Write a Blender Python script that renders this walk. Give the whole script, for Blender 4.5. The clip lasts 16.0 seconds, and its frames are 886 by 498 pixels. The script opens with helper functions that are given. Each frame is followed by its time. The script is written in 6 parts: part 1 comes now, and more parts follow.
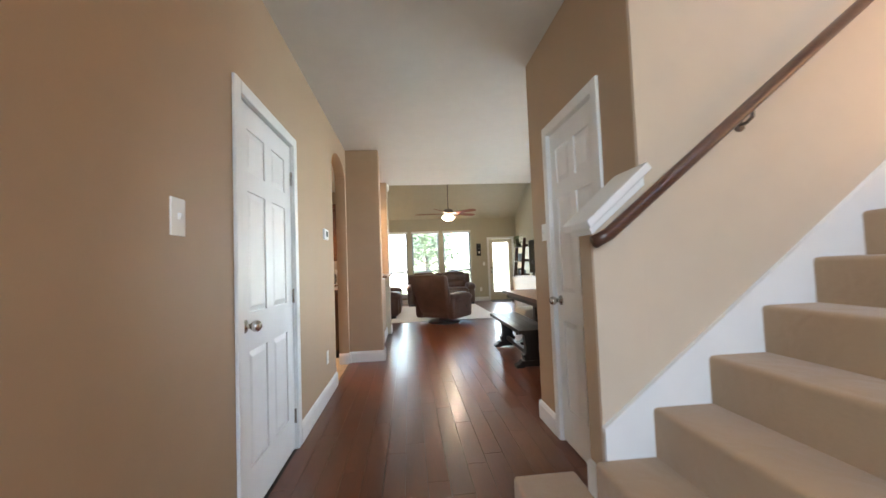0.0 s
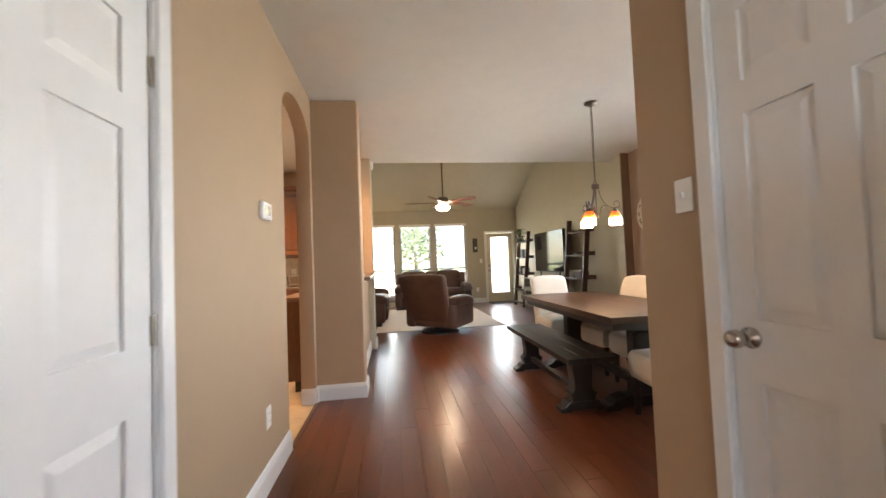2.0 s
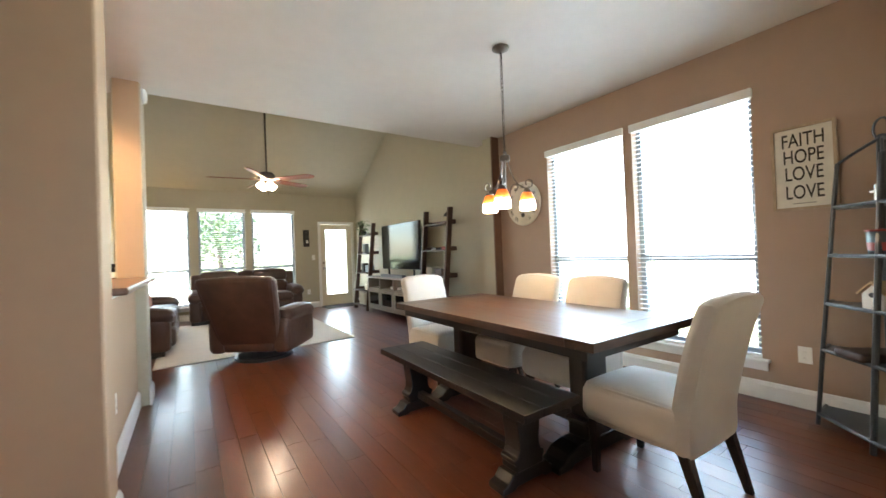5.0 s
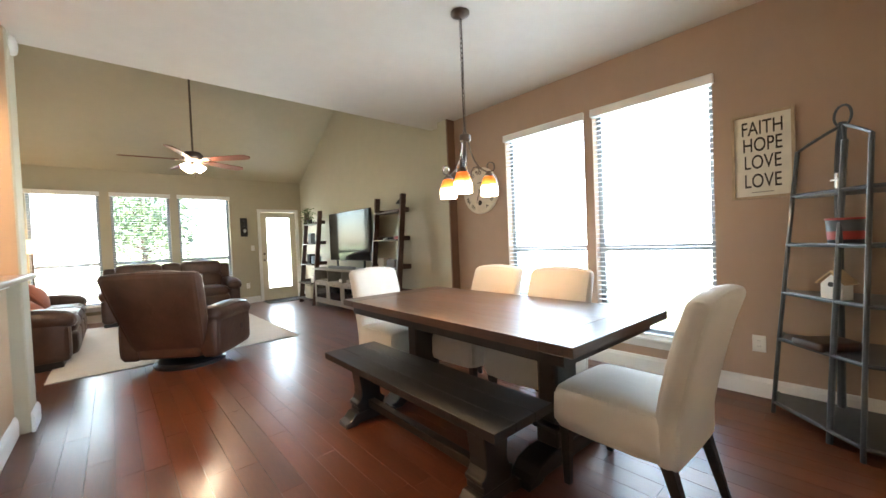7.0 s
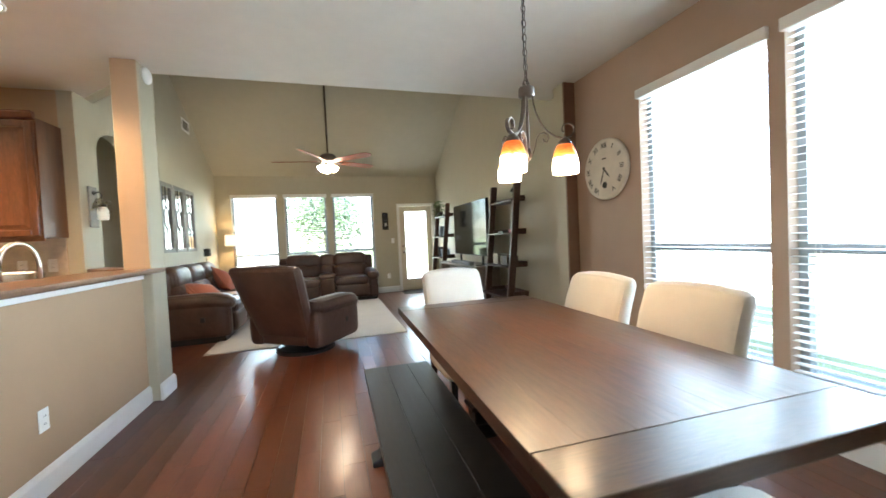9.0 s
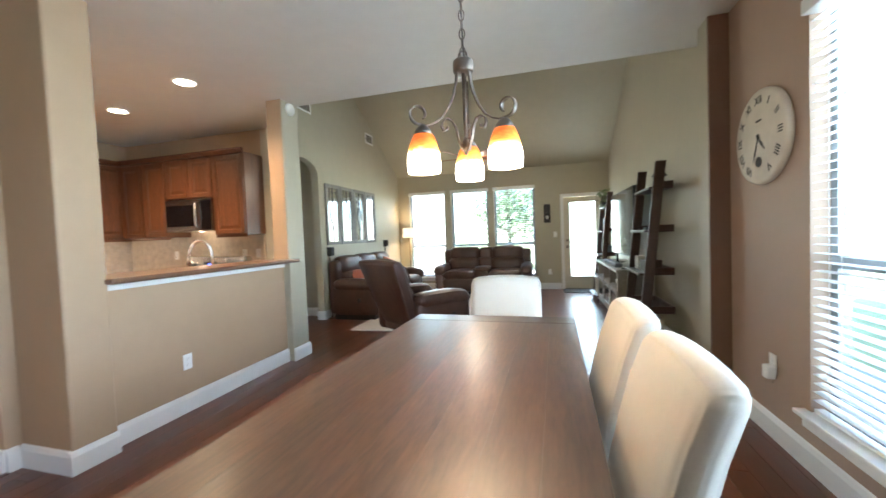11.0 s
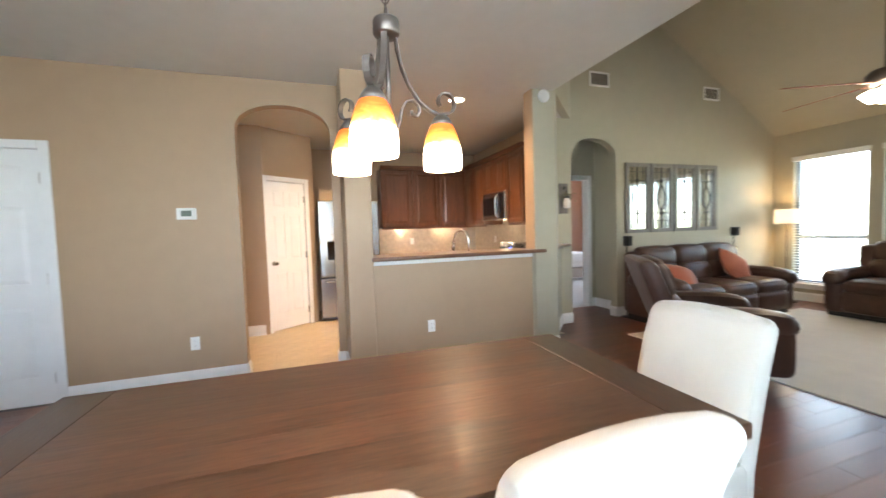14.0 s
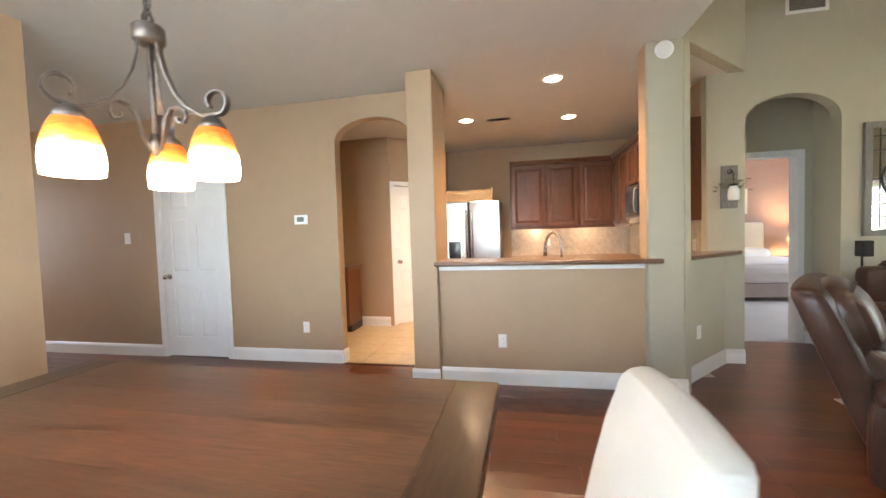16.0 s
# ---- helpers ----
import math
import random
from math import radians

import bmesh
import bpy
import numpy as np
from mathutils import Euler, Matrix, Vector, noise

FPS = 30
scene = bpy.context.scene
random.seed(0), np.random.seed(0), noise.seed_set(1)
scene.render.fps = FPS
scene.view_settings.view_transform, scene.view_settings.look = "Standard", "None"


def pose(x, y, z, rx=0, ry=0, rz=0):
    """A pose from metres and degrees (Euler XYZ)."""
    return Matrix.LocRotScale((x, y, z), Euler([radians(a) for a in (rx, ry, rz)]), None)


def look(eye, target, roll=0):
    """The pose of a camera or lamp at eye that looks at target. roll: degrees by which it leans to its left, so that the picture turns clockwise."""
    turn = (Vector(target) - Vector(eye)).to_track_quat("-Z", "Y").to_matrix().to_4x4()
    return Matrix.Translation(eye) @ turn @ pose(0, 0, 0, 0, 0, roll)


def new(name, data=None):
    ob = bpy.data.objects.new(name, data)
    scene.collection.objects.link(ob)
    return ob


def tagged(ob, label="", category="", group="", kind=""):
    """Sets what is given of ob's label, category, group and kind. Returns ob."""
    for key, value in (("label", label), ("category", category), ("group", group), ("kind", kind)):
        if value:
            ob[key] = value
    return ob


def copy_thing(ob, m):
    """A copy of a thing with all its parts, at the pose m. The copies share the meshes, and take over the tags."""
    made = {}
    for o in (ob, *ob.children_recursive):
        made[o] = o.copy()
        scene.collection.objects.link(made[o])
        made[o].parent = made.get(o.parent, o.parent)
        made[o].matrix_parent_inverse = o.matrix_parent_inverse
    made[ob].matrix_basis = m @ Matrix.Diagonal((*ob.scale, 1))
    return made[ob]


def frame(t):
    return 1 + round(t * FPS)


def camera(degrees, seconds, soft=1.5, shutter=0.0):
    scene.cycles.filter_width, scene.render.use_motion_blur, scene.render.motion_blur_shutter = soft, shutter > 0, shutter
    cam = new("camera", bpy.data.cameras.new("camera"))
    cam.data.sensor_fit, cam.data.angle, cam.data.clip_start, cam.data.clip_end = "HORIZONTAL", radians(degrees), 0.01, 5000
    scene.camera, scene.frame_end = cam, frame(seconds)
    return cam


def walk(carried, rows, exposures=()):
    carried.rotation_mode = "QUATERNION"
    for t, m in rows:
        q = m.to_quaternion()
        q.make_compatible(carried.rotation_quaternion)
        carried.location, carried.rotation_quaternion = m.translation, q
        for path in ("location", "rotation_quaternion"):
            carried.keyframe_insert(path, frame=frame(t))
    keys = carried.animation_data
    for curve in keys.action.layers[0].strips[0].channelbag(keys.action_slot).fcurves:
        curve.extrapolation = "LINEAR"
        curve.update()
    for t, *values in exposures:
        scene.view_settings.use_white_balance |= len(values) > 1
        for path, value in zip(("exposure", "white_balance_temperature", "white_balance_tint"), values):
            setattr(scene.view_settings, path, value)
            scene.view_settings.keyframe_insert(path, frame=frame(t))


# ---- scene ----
EXPOSURES = [(0.0, 3.3, 6350, 12), (0.5, 3.3, 6400, 12), (1.5, 3.25, 6800, 15), (2.4, 3.25, 7300, 20), (3.0, 3.25, 6450, 11), (3.5, 3.3, 6250, 10), (5.0, 3.4, 6250, 10), (7.5, 3.5, 6450, 11), (8.0, 3.35, 6350, 10),
             (11.0, 3.25, 5800, 7), (12.5, 3.1, 5600, 5), (13.0, 3.05, 5600, 5), (13.5, 3.05, 5750, 7), (14.0, 3.1, 6250, 11), (15.0, 3.2, 6600, 14), (16.0, 3.25, 6600, 13)]
cam = camera(99.5, 16.0, shutter=0.5)
ROWS = [
    (0.0, 0.094, -0.051, 1.186, -5.18, 2.548, 2.17),
    (0.5, 0.058, 0.29, 1.183, -5.148, 2.499, 2.176),
    (1.0, 0.045, 0.644, 1.19, -5.375, 2.451, 2.322),
    (1.5, 0.044, 1.0, 1.179, -5.923, 2.473, 2.278),
    (2.0, 0.033, 1.343, 1.19, -7.39, 2.119, 2.303),
    (2.5, 0.041, 1.659, 1.192, -10.487, 1.814, 2.359),
    (3.0, 0.057, 1.943, 1.186, -13.791, 1.728, 2.334),
    (3.5, 0.041, 2.198, 1.196, -17.895, 1.382, 2.318),
    (4.0, 0.026, 2.404, 1.188, -22.746, 1.215, 2.341),
    (4.5, 0.035, 2.594, 1.193, -28.048, 1.008, 2.274),
    (5.0, 0.037, 2.756, 1.19, -34.149, 0.591, 2.206),
    (7.5, 0.358, 3.059, 1.198, -41.51, -1.337, 2.347),
    (8.0, 0.584, 3.124, 1.207, -34.02, -1.728, 2.447),
    (10.5, 2.023, 3.372, 1.253, 5.876, -1.359, 2.265),
    (11.0, 2.331, 3.444, 1.267, 15.317, -2.054, 2.219),
    (11.5, 2.628, 3.566, 1.267, 24.662, -2.081, 2.302),
    (12.0, 2.87, 3.698, 1.257, 33.787, -1.959, 2.234),
    (12.5, 3.05, 3.862, 1.253, 42.472, -2.097, 2.237),
    (13.0, 3.172, 4.068, 1.271, 51.533, -2.45, 2.009),
    (13.5, 3.192, 4.332, 1.284, 61.303, -2.664, 1.941),
    (14.0, 3.142, 4.618, 1.307, 71.182, -2.82, 1.815),
    (14.5, 3.111, 4.934, 1.323, 82.152, -2.835, 1.649),
    (15.0, 3.063, 5.248, 1.3, 91.922, -2.678, 1.645),
    (15.5, 2.985, 5.514, 1.319, 97.811, -2.782, 1.78),
    (16.0, 2.92, 5.806, 1.327, 101.271, -2.34, 1.832),
]
walk(cam, [(t, pose(x, y, z, 90 + pitch, roll, yaw)) for t, x, y, z, yaw, pitch, roll in ROWS], EXPOSURES)

# ---- world, sun, large lights ----
world = bpy.data.worlds.new("sky")
scene.world = world
world.use_nodes = True
wn = world.node_tree
sky = wn.nodes.new("ShaderNodeTexSky")
sky.sky_type, sky.sun_disc = 'NISHITA', False
sky.sun_elevation, sky.sun_rotation = radians(53), radians(268)
wn.links.new(sky.outputs[0], wn.nodes["Background"].inputs[0])
wn.nodes["Background"].inputs[1].default_value = 0.15
sun = new("sun", bpy.data.lights.new("sun", "SUN"))
sun.data.energy, sun.data.angle, sun.data.color = 5.0, radians(0.5), (1.0, 0.95, 0.88)
sun.matrix_world = look((-9, -0.3, 12), (0, 0, 0))


def window_light(name, eye, target, w, h, watts, color=(0.74, 0.87, 1.0), spread=180):
    """Skylight that enters by one opening."""
    lamp = new(name, bpy.data.lights.new(name, "AREA"))
    lamp.data.shape, lamp.data.size, lamp.data.size_y = 'RECTANGLE', w, h
    lamp.data.energy, lamp.data.color, lamp.data.spread = watts, color, radians(spread)
    lamp.matrix_world = look(eye, target)
    return lamp


def bulb(name, p, watts, color=(1.0, 0.72, 0.42), size=0.03):
    lamp = new(name, bpy.data.lights.new(name, "POINT"))
    lamp.data.energy, lamp.data.color, lamp.data.shadow_soft_size = watts, color, size
    lamp.location = p
    return lamp


def downlight(name, p, watts, color=(1.0, 0.78, 0.52), spot=135):
    lamp = new(name, bpy.data.lights.new(name, "SPOT"))
    lamp.data.energy, lamp.data.color, lamp.data.shadow_soft_size = watts, color, 0.06
    lamp.data.spot_size, lamp.data.spot_blend = radians(spot), 0.7
    lamp.location = p
    return lamp


window_light("dining_skylight", (3.86, 5.26, 1.55), (0, 5.26, 1.0), 0.9, 1.6, 7.5)
window_light("dining_skylight", (3.86, 4.235, 1.55), (0, 4.235, 1.0), 0.9, 1.6, 7.5)
window_light("entry_skylight", (-0.15, -2.35, 1.7), (0.8, 0.7, 0.6), 0.85, 1.3, 3.4, (0.68, 0.84, 1.0), 110)
window_light("stairwell_skylight", (2.6, -2.35, 3.9), (2.0, 0.9, 1.6), 1.6, 1.4, 0.6, (1.0, 0.9, 0.78))
window_light("living_skylight", (-0.38, 12.3, 1.35), (0.6, 8.0, 1.6), 0.85, 1.9, 3.0, (0.92, 1.0, 0.95))
window_light("patio_skylight", (3.1, 12.25, 1.1), (2.6, 8.0, 1.3), 0.55, 1.6, 2.4, (0.92, 1.0, 0.95))
# fill lamp at an invented, unseen opening, added to brighten the bedroom
window_light("bedroom_skylight", (-4.0, 12.62, 1.5), (-4.0, 10, 1.0), 1.7, 1.2, 9)

# ---- materials ----
def nodes_of(name):
    m = bpy.data.materials.new(name)
    m.use_nodes = True
    return m, m.node_tree, m.node_tree.nodes["Principled BSDF"]


def put(tree, a, b):
    tree.links.new(a, b)


def coords(t, scale=(1, 1, 1), kind="Object"):
    c, m = t.nodes.new("ShaderNodeTexCoord"), t.nodes.new("ShaderNodeMapping")
    m.inputs["Scale"].default_value = scale
    put(t, c.outputs[kind], m.inputs[0])
    return m.outputs[0]


def noise_tex(t, vec, scale, detail=4.0, rough=0.55, dist=0.0):
    n = t.nodes.new("ShaderNodeTexNoise")
    n.inputs["Scale"].default_value, n.inputs["Detail"].default_value = scale, detail
    n.inputs["Roughness"].default_value, n.inputs["Distortion"].default_value = rough, dist
    put(t, vec, n.inputs["Vector"])
    return n.outputs["Fac"]


def ramp(t, fac, stops):
    r = t.nodes.new("ShaderNodeValToRGB")
    els = r.color_ramp.elements
    while len(els) < len(stops):
        els.new(0.5)
    for e, (p, c) in zip(els, stops):
        e.position, e.color = p, (*c, 1)
    put(t, fac, r.inputs[0])
    return r.outputs[0]


def mixc(t, fac, a, b, mode='MIX'):
    m = t.nodes.new("ShaderNodeMix")
    m.data_type, m.blend_type = 'RGBA', mode
    if isinstance(fac, (int, float)):
        m.inputs[0].default_value = fac
    else:
        put(t, fac, m.inputs[0])
    put(t, a, m.inputs[6])
    put(t, b, m.inputs[7])
    return m.outputs[2]


def bump(t, bsdf, height, strength, dist=0.002):
    b = t.nodes.new("ShaderNodeBump")
    b.inputs["Strength"].default_value, b.inputs["Distance"].default_value = strength, dist
    put(t, height, b.inputs["Height"])
    put(t, b.outputs[0], bsdf.inputs["Normal"])


def shade(c, k):
    return tuple(min(1.0, max(0.0, v * k)) for v in c)


def rough_range(t, bsdf, fac, lo, hi):
    m = t.nodes.new("ShaderNodeMapRange")
    m.inputs[3].default_value, m.inputs[4].default_value = lo, hi
    put(t, fac, m.inputs[0])
    put(t, m.outputs[0], bsdf.inputs["Roughness"])


def plain(name, color, rough=0.5, metal=0.0, var=0.06, scale=6.0, fine=120.0, relief=0.15, dist=0.001, coat=0.0):
    """A surface of one colour with a broad and a fine variation and slight relief."""
    m, t, b = nodes_of(name)
    v = coords(t)
    big, small = noise_tex(t, v, scale), noise_tex(t, v, fine, 2.0)
    c = ramp(t, big, [(0.3, shade(color, 1 - var)), (0.7, shade(color, 1 + var))])
    put(t, c, b.inputs["Base Color"])
    rough_range(t, b, big, max(0.03, rough - 0.06), min(1, rough + 0.06))
    b.inputs["Metallic"].default_value, b.inputs["Coat Weight"].default_value = metal, coat
    if relief:
        bump(t, b, small, relief, dist)
    return m


def wall_paint(name, color):
    """Eggshell paint over an orange-peel texture."""
    m, t, b = nodes_of(name)
    v = coords(t)
    big, mid, peel = noise_tex(t, v, 0.9, 3.0), noise_tex(t, v, 7.0), noise_tex(t, v, 190.0, 2.0, 0.6)
    c = ramp(t, big, [(0.3, shade(color, 0.96)), (0.7, shade(color, 1.04))])
    c = mixc(t, 0.35, c, ramp(t, mid, [(0.35, shade(color, 0.95)), (0.65, shade(color, 1.05))]))
    put(t, c, b.inputs["Base Color"])
    rough_range(t, b, mid, 0.5, 0.62)
    bump(t, b, peel, 0.22, 0.0012)
    return m


def wood(name, dark, light, rough=0.4, along=(1, 14, 14), scale=1.6, piece=0.0, coat=0.0, relief=0.25, streak=0.5, wave=0.0, calm=False):
    """Wood with grain; piece: how far each board differs from the next."""
    m, t, b = nodes_of(name)
    v = coords(t, along)
    if piece:
        info = t.nodes.new("ShaderNodeObjectInfo")
        isl = t.nodes.new("ShaderNodeNewGeometry")
        add = t.nodes.new("ShaderNodeMath")
        put(t, info.outputs["Random"], add.inputs[0])
        put(t, isl.outputs["Random Per Island"], add.inputs[1])
        off = t.nodes.new("ShaderNodeVectorMath")
        off.operation = 'ADD'
        sc = t.nodes.new("ShaderNodeMath")
        sc.operation, sc.inputs[1].default_value = 'MULTIPLY', 37.0
        put(t, add.outputs[0], sc.inputs[0])
        put(t, v, off.inputs[0])
        put(t, sc.outputs[0], off.inputs[1])
        v = off.outputs[0]
    broad, grain = (noise_tex(t, v, scale * 0.6, 1.0, 0.4, 0.0) if calm else noise_tex(t, v, scale, 5.0, 0.6, 0.6)), noise_tex(t, v, scale * 9, 3.0, 0.7)
    c = ramp(t, broad, [(0.28, dark), (0.72, light)])
    g = ramp(t, grain, [(0.3, shade(dark, 0.7)), (0.7, shade(light, 1.08))])
    c = mixc(t, streak, c, g)
    if piece:
        wv = t.nodes.new("ShaderNodeMath")
        wv.operation = 'FRACT'
        put(t, sc.outputs[0], wv.inputs[0])
        tone = ramp(t, wv.outputs[0], [(0.0, (1 - piece,) * 3), (1.0, (1 + piece * 0.6, 1.0 + piece * 0.35, 1.0 + piece * 0.2))])
        c = mixc(t, 1.0, c, tone, 'MULTIPLY')
    put(t, c, b.inputs["Base Color"])
    if calm:
        b.inputs["Roughness"].default_value = rough
    else:
        rough_range(t, b, broad, max(0.05, rough - 0.08), rough + 0.1)
    b.inputs["Coat Weight"].default_value, b.inputs["Coat Roughness"].default_value = coat, 0.16
    if wave:
        bump(t, b, noise_tex(t, v, scale * 3, 2.0, 0.5), wave, 0.003)
    elif relief:
        bump(t, b, grain, relief, 0.0008)
    return m


def glow(name, color, strength):
    m, t, b = nodes_of(name)
    b.inputs["Base Color"].default_value = (*shade(color, 0.8), 1)
    b.inputs["Emission Color"].default_value, b.inputs["Emission Strength"].default_value = (*color, 1), strength
    b.inputs["Roughness"].default_value = 0.4
    return m


def leather(name, color):
    m, t, b = nodes_of(name)
    v = coords(t)
    broad, pores = noise_tex(t, v, 5.0, 4.0, 0.6, 0.4), noise_tex(t, v, 160.0, 3.0)
    folds = noise_tex(t, v, 13.0, 3.0, 0.5, 1.4)
    put(t, ramp(t, broad, [(0.25, shade(color, 0.72)), (0.75, shade(color, 1.3))]), b.inputs["Base Color"])
    rough_range(t, b, broad, 0.27, 0.42)
    mx = t.nodes.new("ShaderNodeMath")
    mx.operation, mx.inputs[1].default_value = 'MULTIPLY_ADD', 0.12
    put(t, pores, mx.inputs[0])
    put(t, folds, mx.inputs[2])
    bump(t, b, mx.outputs[0], 0.4, 0.009)
    return m


def cloth(name, color, weave=420.0, relief=0.3):
    m, t, b = nodes_of(name)
    v = coords(t)
    broad, fine, soft = noise_tex(t, v, 4.0), noise_tex(t, v, weave, 2.0), noise_tex(t, v, 9.0, 2.0, 0.5, 0.6)
    c = ramp(t, broad, [(0.3, shade(color, 0.93)), (0.7, shade(color, 1.05))])
    c = mixc(t, 0.3, c, ramp(t, fine, [(0.3, shade(color, 0.8)), (0.7, shade(color, 1.1))]))
    put(t, c, b.inputs["Base Color"])
    b.inputs["Roughness"].default_value = 0.9
    b.inputs["Sheen Weight"].default_value = 0.25
    mx = t.nodes.new("ShaderNodeMath")
    mx.operation, mx.inputs[1].default_value = 'MULTIPLY_ADD', 0.1
    put(t, fine, mx.inputs[0])
    put(t, soft, mx.inputs[2])
    bump(t, b, mx.outputs[0], relief, 0.008)
    return m


def glass(name, tint=(0.95, 0.98, 0.97)):
    m, t, b = nodes_of(name)
    b.inputs["Base Color"].default_value = (*tint, 1)
    b.inputs["Transmission Weight"].default_value, b.inputs["Roughness"].default_value = 1.0, 0.0
    b.inputs["IOR"].default_value = 1.02
    return m


def amber_glass():
    """Frosted bowl glass, white below and amber above, lit from inside."""
    m, t, b = nodes_of("amber_art_glass")
    c = t.nodes.new("ShaderNodeTexCoord")
    sep = t.nodes.new("ShaderNodeSeparateXYZ")
    put(t, c.outputs["Generated"], sep.inputs[0])
    n = noise_tex(t, coords(t, (1, 1, 2.5)), 16.0, 3.0, 0.6, 2.0)
    ad = t.nodes.new("ShaderNodeMath")
    ad.operation, ad.inputs[1].default_value = 'MULTIPLY_ADD', 0.3
    put(t, n, ad.inputs[0])
    put(t, sep.outputs[2], ad.inputs[2])
    col = ramp(t, ad.outputs[0], [(0.55, (1.0, 0.86, 0.62)), (0.68, (1.0, 0.5, 0.1)), (0.84, (0.95, 0.26, 0.04)), (1.0, (0.7, 0.12, 0.02))])
    put(t, col, b.inputs["Base Color"])
    put(t, col, b.inputs["Emission Color"])
    mr = t.nodes.new("ShaderNodeMapRange")
    mr.inputs[1].default_value, mr.inputs[2].default_value = 0.52, 0.74
    mr.inputs[3].default_value, mr.inputs[4].default_value = 2.6, 0.13
    put(t, ad.outputs[0], mr.inputs[0])
    put(t, mr.outputs[0], b.inputs["Emission Strength"])
    b.inputs["Roughness"].default_value = 0.25
    return m


TAN = wall_paint("tan_wall_paint", (0.42, 0.291, 0.18))
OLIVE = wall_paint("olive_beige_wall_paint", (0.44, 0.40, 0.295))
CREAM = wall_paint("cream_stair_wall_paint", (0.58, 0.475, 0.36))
CEIL = wall_paint("ceiling_paint", (0.62, 0.585, 0.53))
MAUVE = wall_paint("bedroom_wall_paint", (0.33, 0.21, 0.17))
WHITE = plain("white_semi_gloss_paint", (0.80, 0.79, 0.77), 0.32, var=0.025, fine=60, relief=0.08)
PLASTIC = plain("white_plastic", (0.82, 0.81, 0.78), 0.4, var=0.02, relief=0.03)
FLOOR = wood("cherry_stained_floor", (0.095, 0.029, 0.013), (0.165, 0.05, 0.022), 0.32, (12, 1.0, 12), 1.1, 0.14, 0.2, 0.0, 0.3, 0.05, True)
TABLE = wood("walnut_table_top", (0.024, 0.0115, 0.0065), (0.14, 0.068, 0.038), 0.36, (9, 1.0, 9), 1.1, 0.25, 0.08, 0.3, 0.4, 0.38)
TABLE.node_tree.nodes["Principled BSDF"].inputs["Specular IOR Level"].default_value = 0.7
BLACKWOOD = wood("black_brown_wood", (0.007, 0.0055, 0.005), (0.022, 0.016, 0.013), 0.38, (8, 8, 1.0), 2.0, 0, 0.15)
LADDERWOOD = wood("dark_ladder_wood", (0.03, 0.014, 0.01), (0.08, 0.036, 0.022), 0.4, (10, 10, 1.0), 2.0, 0.1, 0.1)
CHERRY = wood("cherry_cabinet_wood", (0.055, 0.019, 0.0085), (0.18, 0.068, 0.029), 0.33, (11, 11, 1.0), 1.7, 0.2, 0.25)
RAILWOOD = wood("brown_handrail_wood", (0.05, 0.02, 0.012), (0.12, 0.05, 0.03), 0.3, (1.0, 9, 9), 2.0, 0, 0.2)
CREAMCLOTH = cloth("cream_slipcover_cloth", (0.58, 0.55, 0.50))
CARPET = cloth("beige_stair_carpet", (0.40, 0.262, 0.145), 260.0, 0.8)
RUGCLOTH = cloth("pale_grey_rug", (0.62, 0.59, 0.55), 300.0, 0.6)
LEATHER = leather("brown_leather", (0.064, 0.032, 0.022))
NICKEL = plain("brushed_nickel", (0.55, 0.52, 0.48), 0.25, 1.0, 0.05, relief=0.05)
STEEL = plain("stainless_steel", (0.42, 0.42, 0.42), 0.25, 1.0, 0.05, 3.0, 300.0, 0.06)
BRONZE = plain("oil_rubbed_bronze", (0.15, 0.12, 0.1), 0.42, 0.75, 0.2, 20.0, 200.0, 0.2)
BLACK = plain("black_plastic", (0.012, 0.012, 0.013), 0.3, relief=0.05)
SCREEN = plain("black_screen_glass", (0.006, 0.006, 0.008), 0.07, relief=0.0, var=0.0)
COUNTER = plain("brown_laminate_counter", (0.15, 0.082, 0.05), 0.3, var=0.14, scale=40, relief=0.05)
TILE = plain("beige_floor_tile", (0.56, 0.44, 0.29), 0.34, var=0.1, scale=9, relief=0.1)
SPLASH = plain("stone_backsplash", (0.5, 0.42, 0.33), 0.45, var=0.15, scale=14, relief=0.2)
GLASS = glass("clear_window_glass")
MIRROR = plain("mirror_silver", (0.85, 0.86, 0.86), 0.03, 1.0, 0.0, relief=0.0)
GREYWOOD = wood("grey_limed_wood", (0.13, 0.12, 0.105), (0.27, 0.255, 0.23), 0.5, (9, 9, 1.0), 2.0, 0.1)
SLATE = plain("slate_blue_grey_paint", (0.045, 0.055, 0.066), 0.35, var=0.15, relief=0.1, coat=0.2)
# wall tone darkened to brown: the south face's shade is in this colour
SHADED_BROWN = wall_paint("dark_brown_wall_paint", (0.17, 0.095, 0.06))
EASTTAN = wall_paint("dusky_tan_wall_paint", (0.40, 0.285, 0.21))

# ---- building helpers ----
def part(name, bm, material, parent=None, label="", smooth=False):
    """Links a bmesh as one mesh object, under a thing or a part if one is given."""
    me = bpy.data.meshes.new(name)
    if smooth:
        for f in bm.faces:
            f.smooth = True
    bm.to_mesh(me)
    bm.free()
    me.materials.append(material)
    ob = new(name, me)
    if parent is not None:
        ob.parent = parent
    if label:
        ob["label"] = label
    return ob


def share(name, ob, parent, m):
    """One more object on the mesh of ob."""
    o = new(name, ob.data)
    o.parent, o.matrix_basis = parent, m
    return o


def thing(name, m, label, category, group="", kind=""):
    e = new(name)
    e.empty_display_size = 0.1
    e.matrix_world = m
    return tagged(e, label, category, group, kind)


def structure(ob, label, category):
    return tagged(ob, label, category, kind="structure")


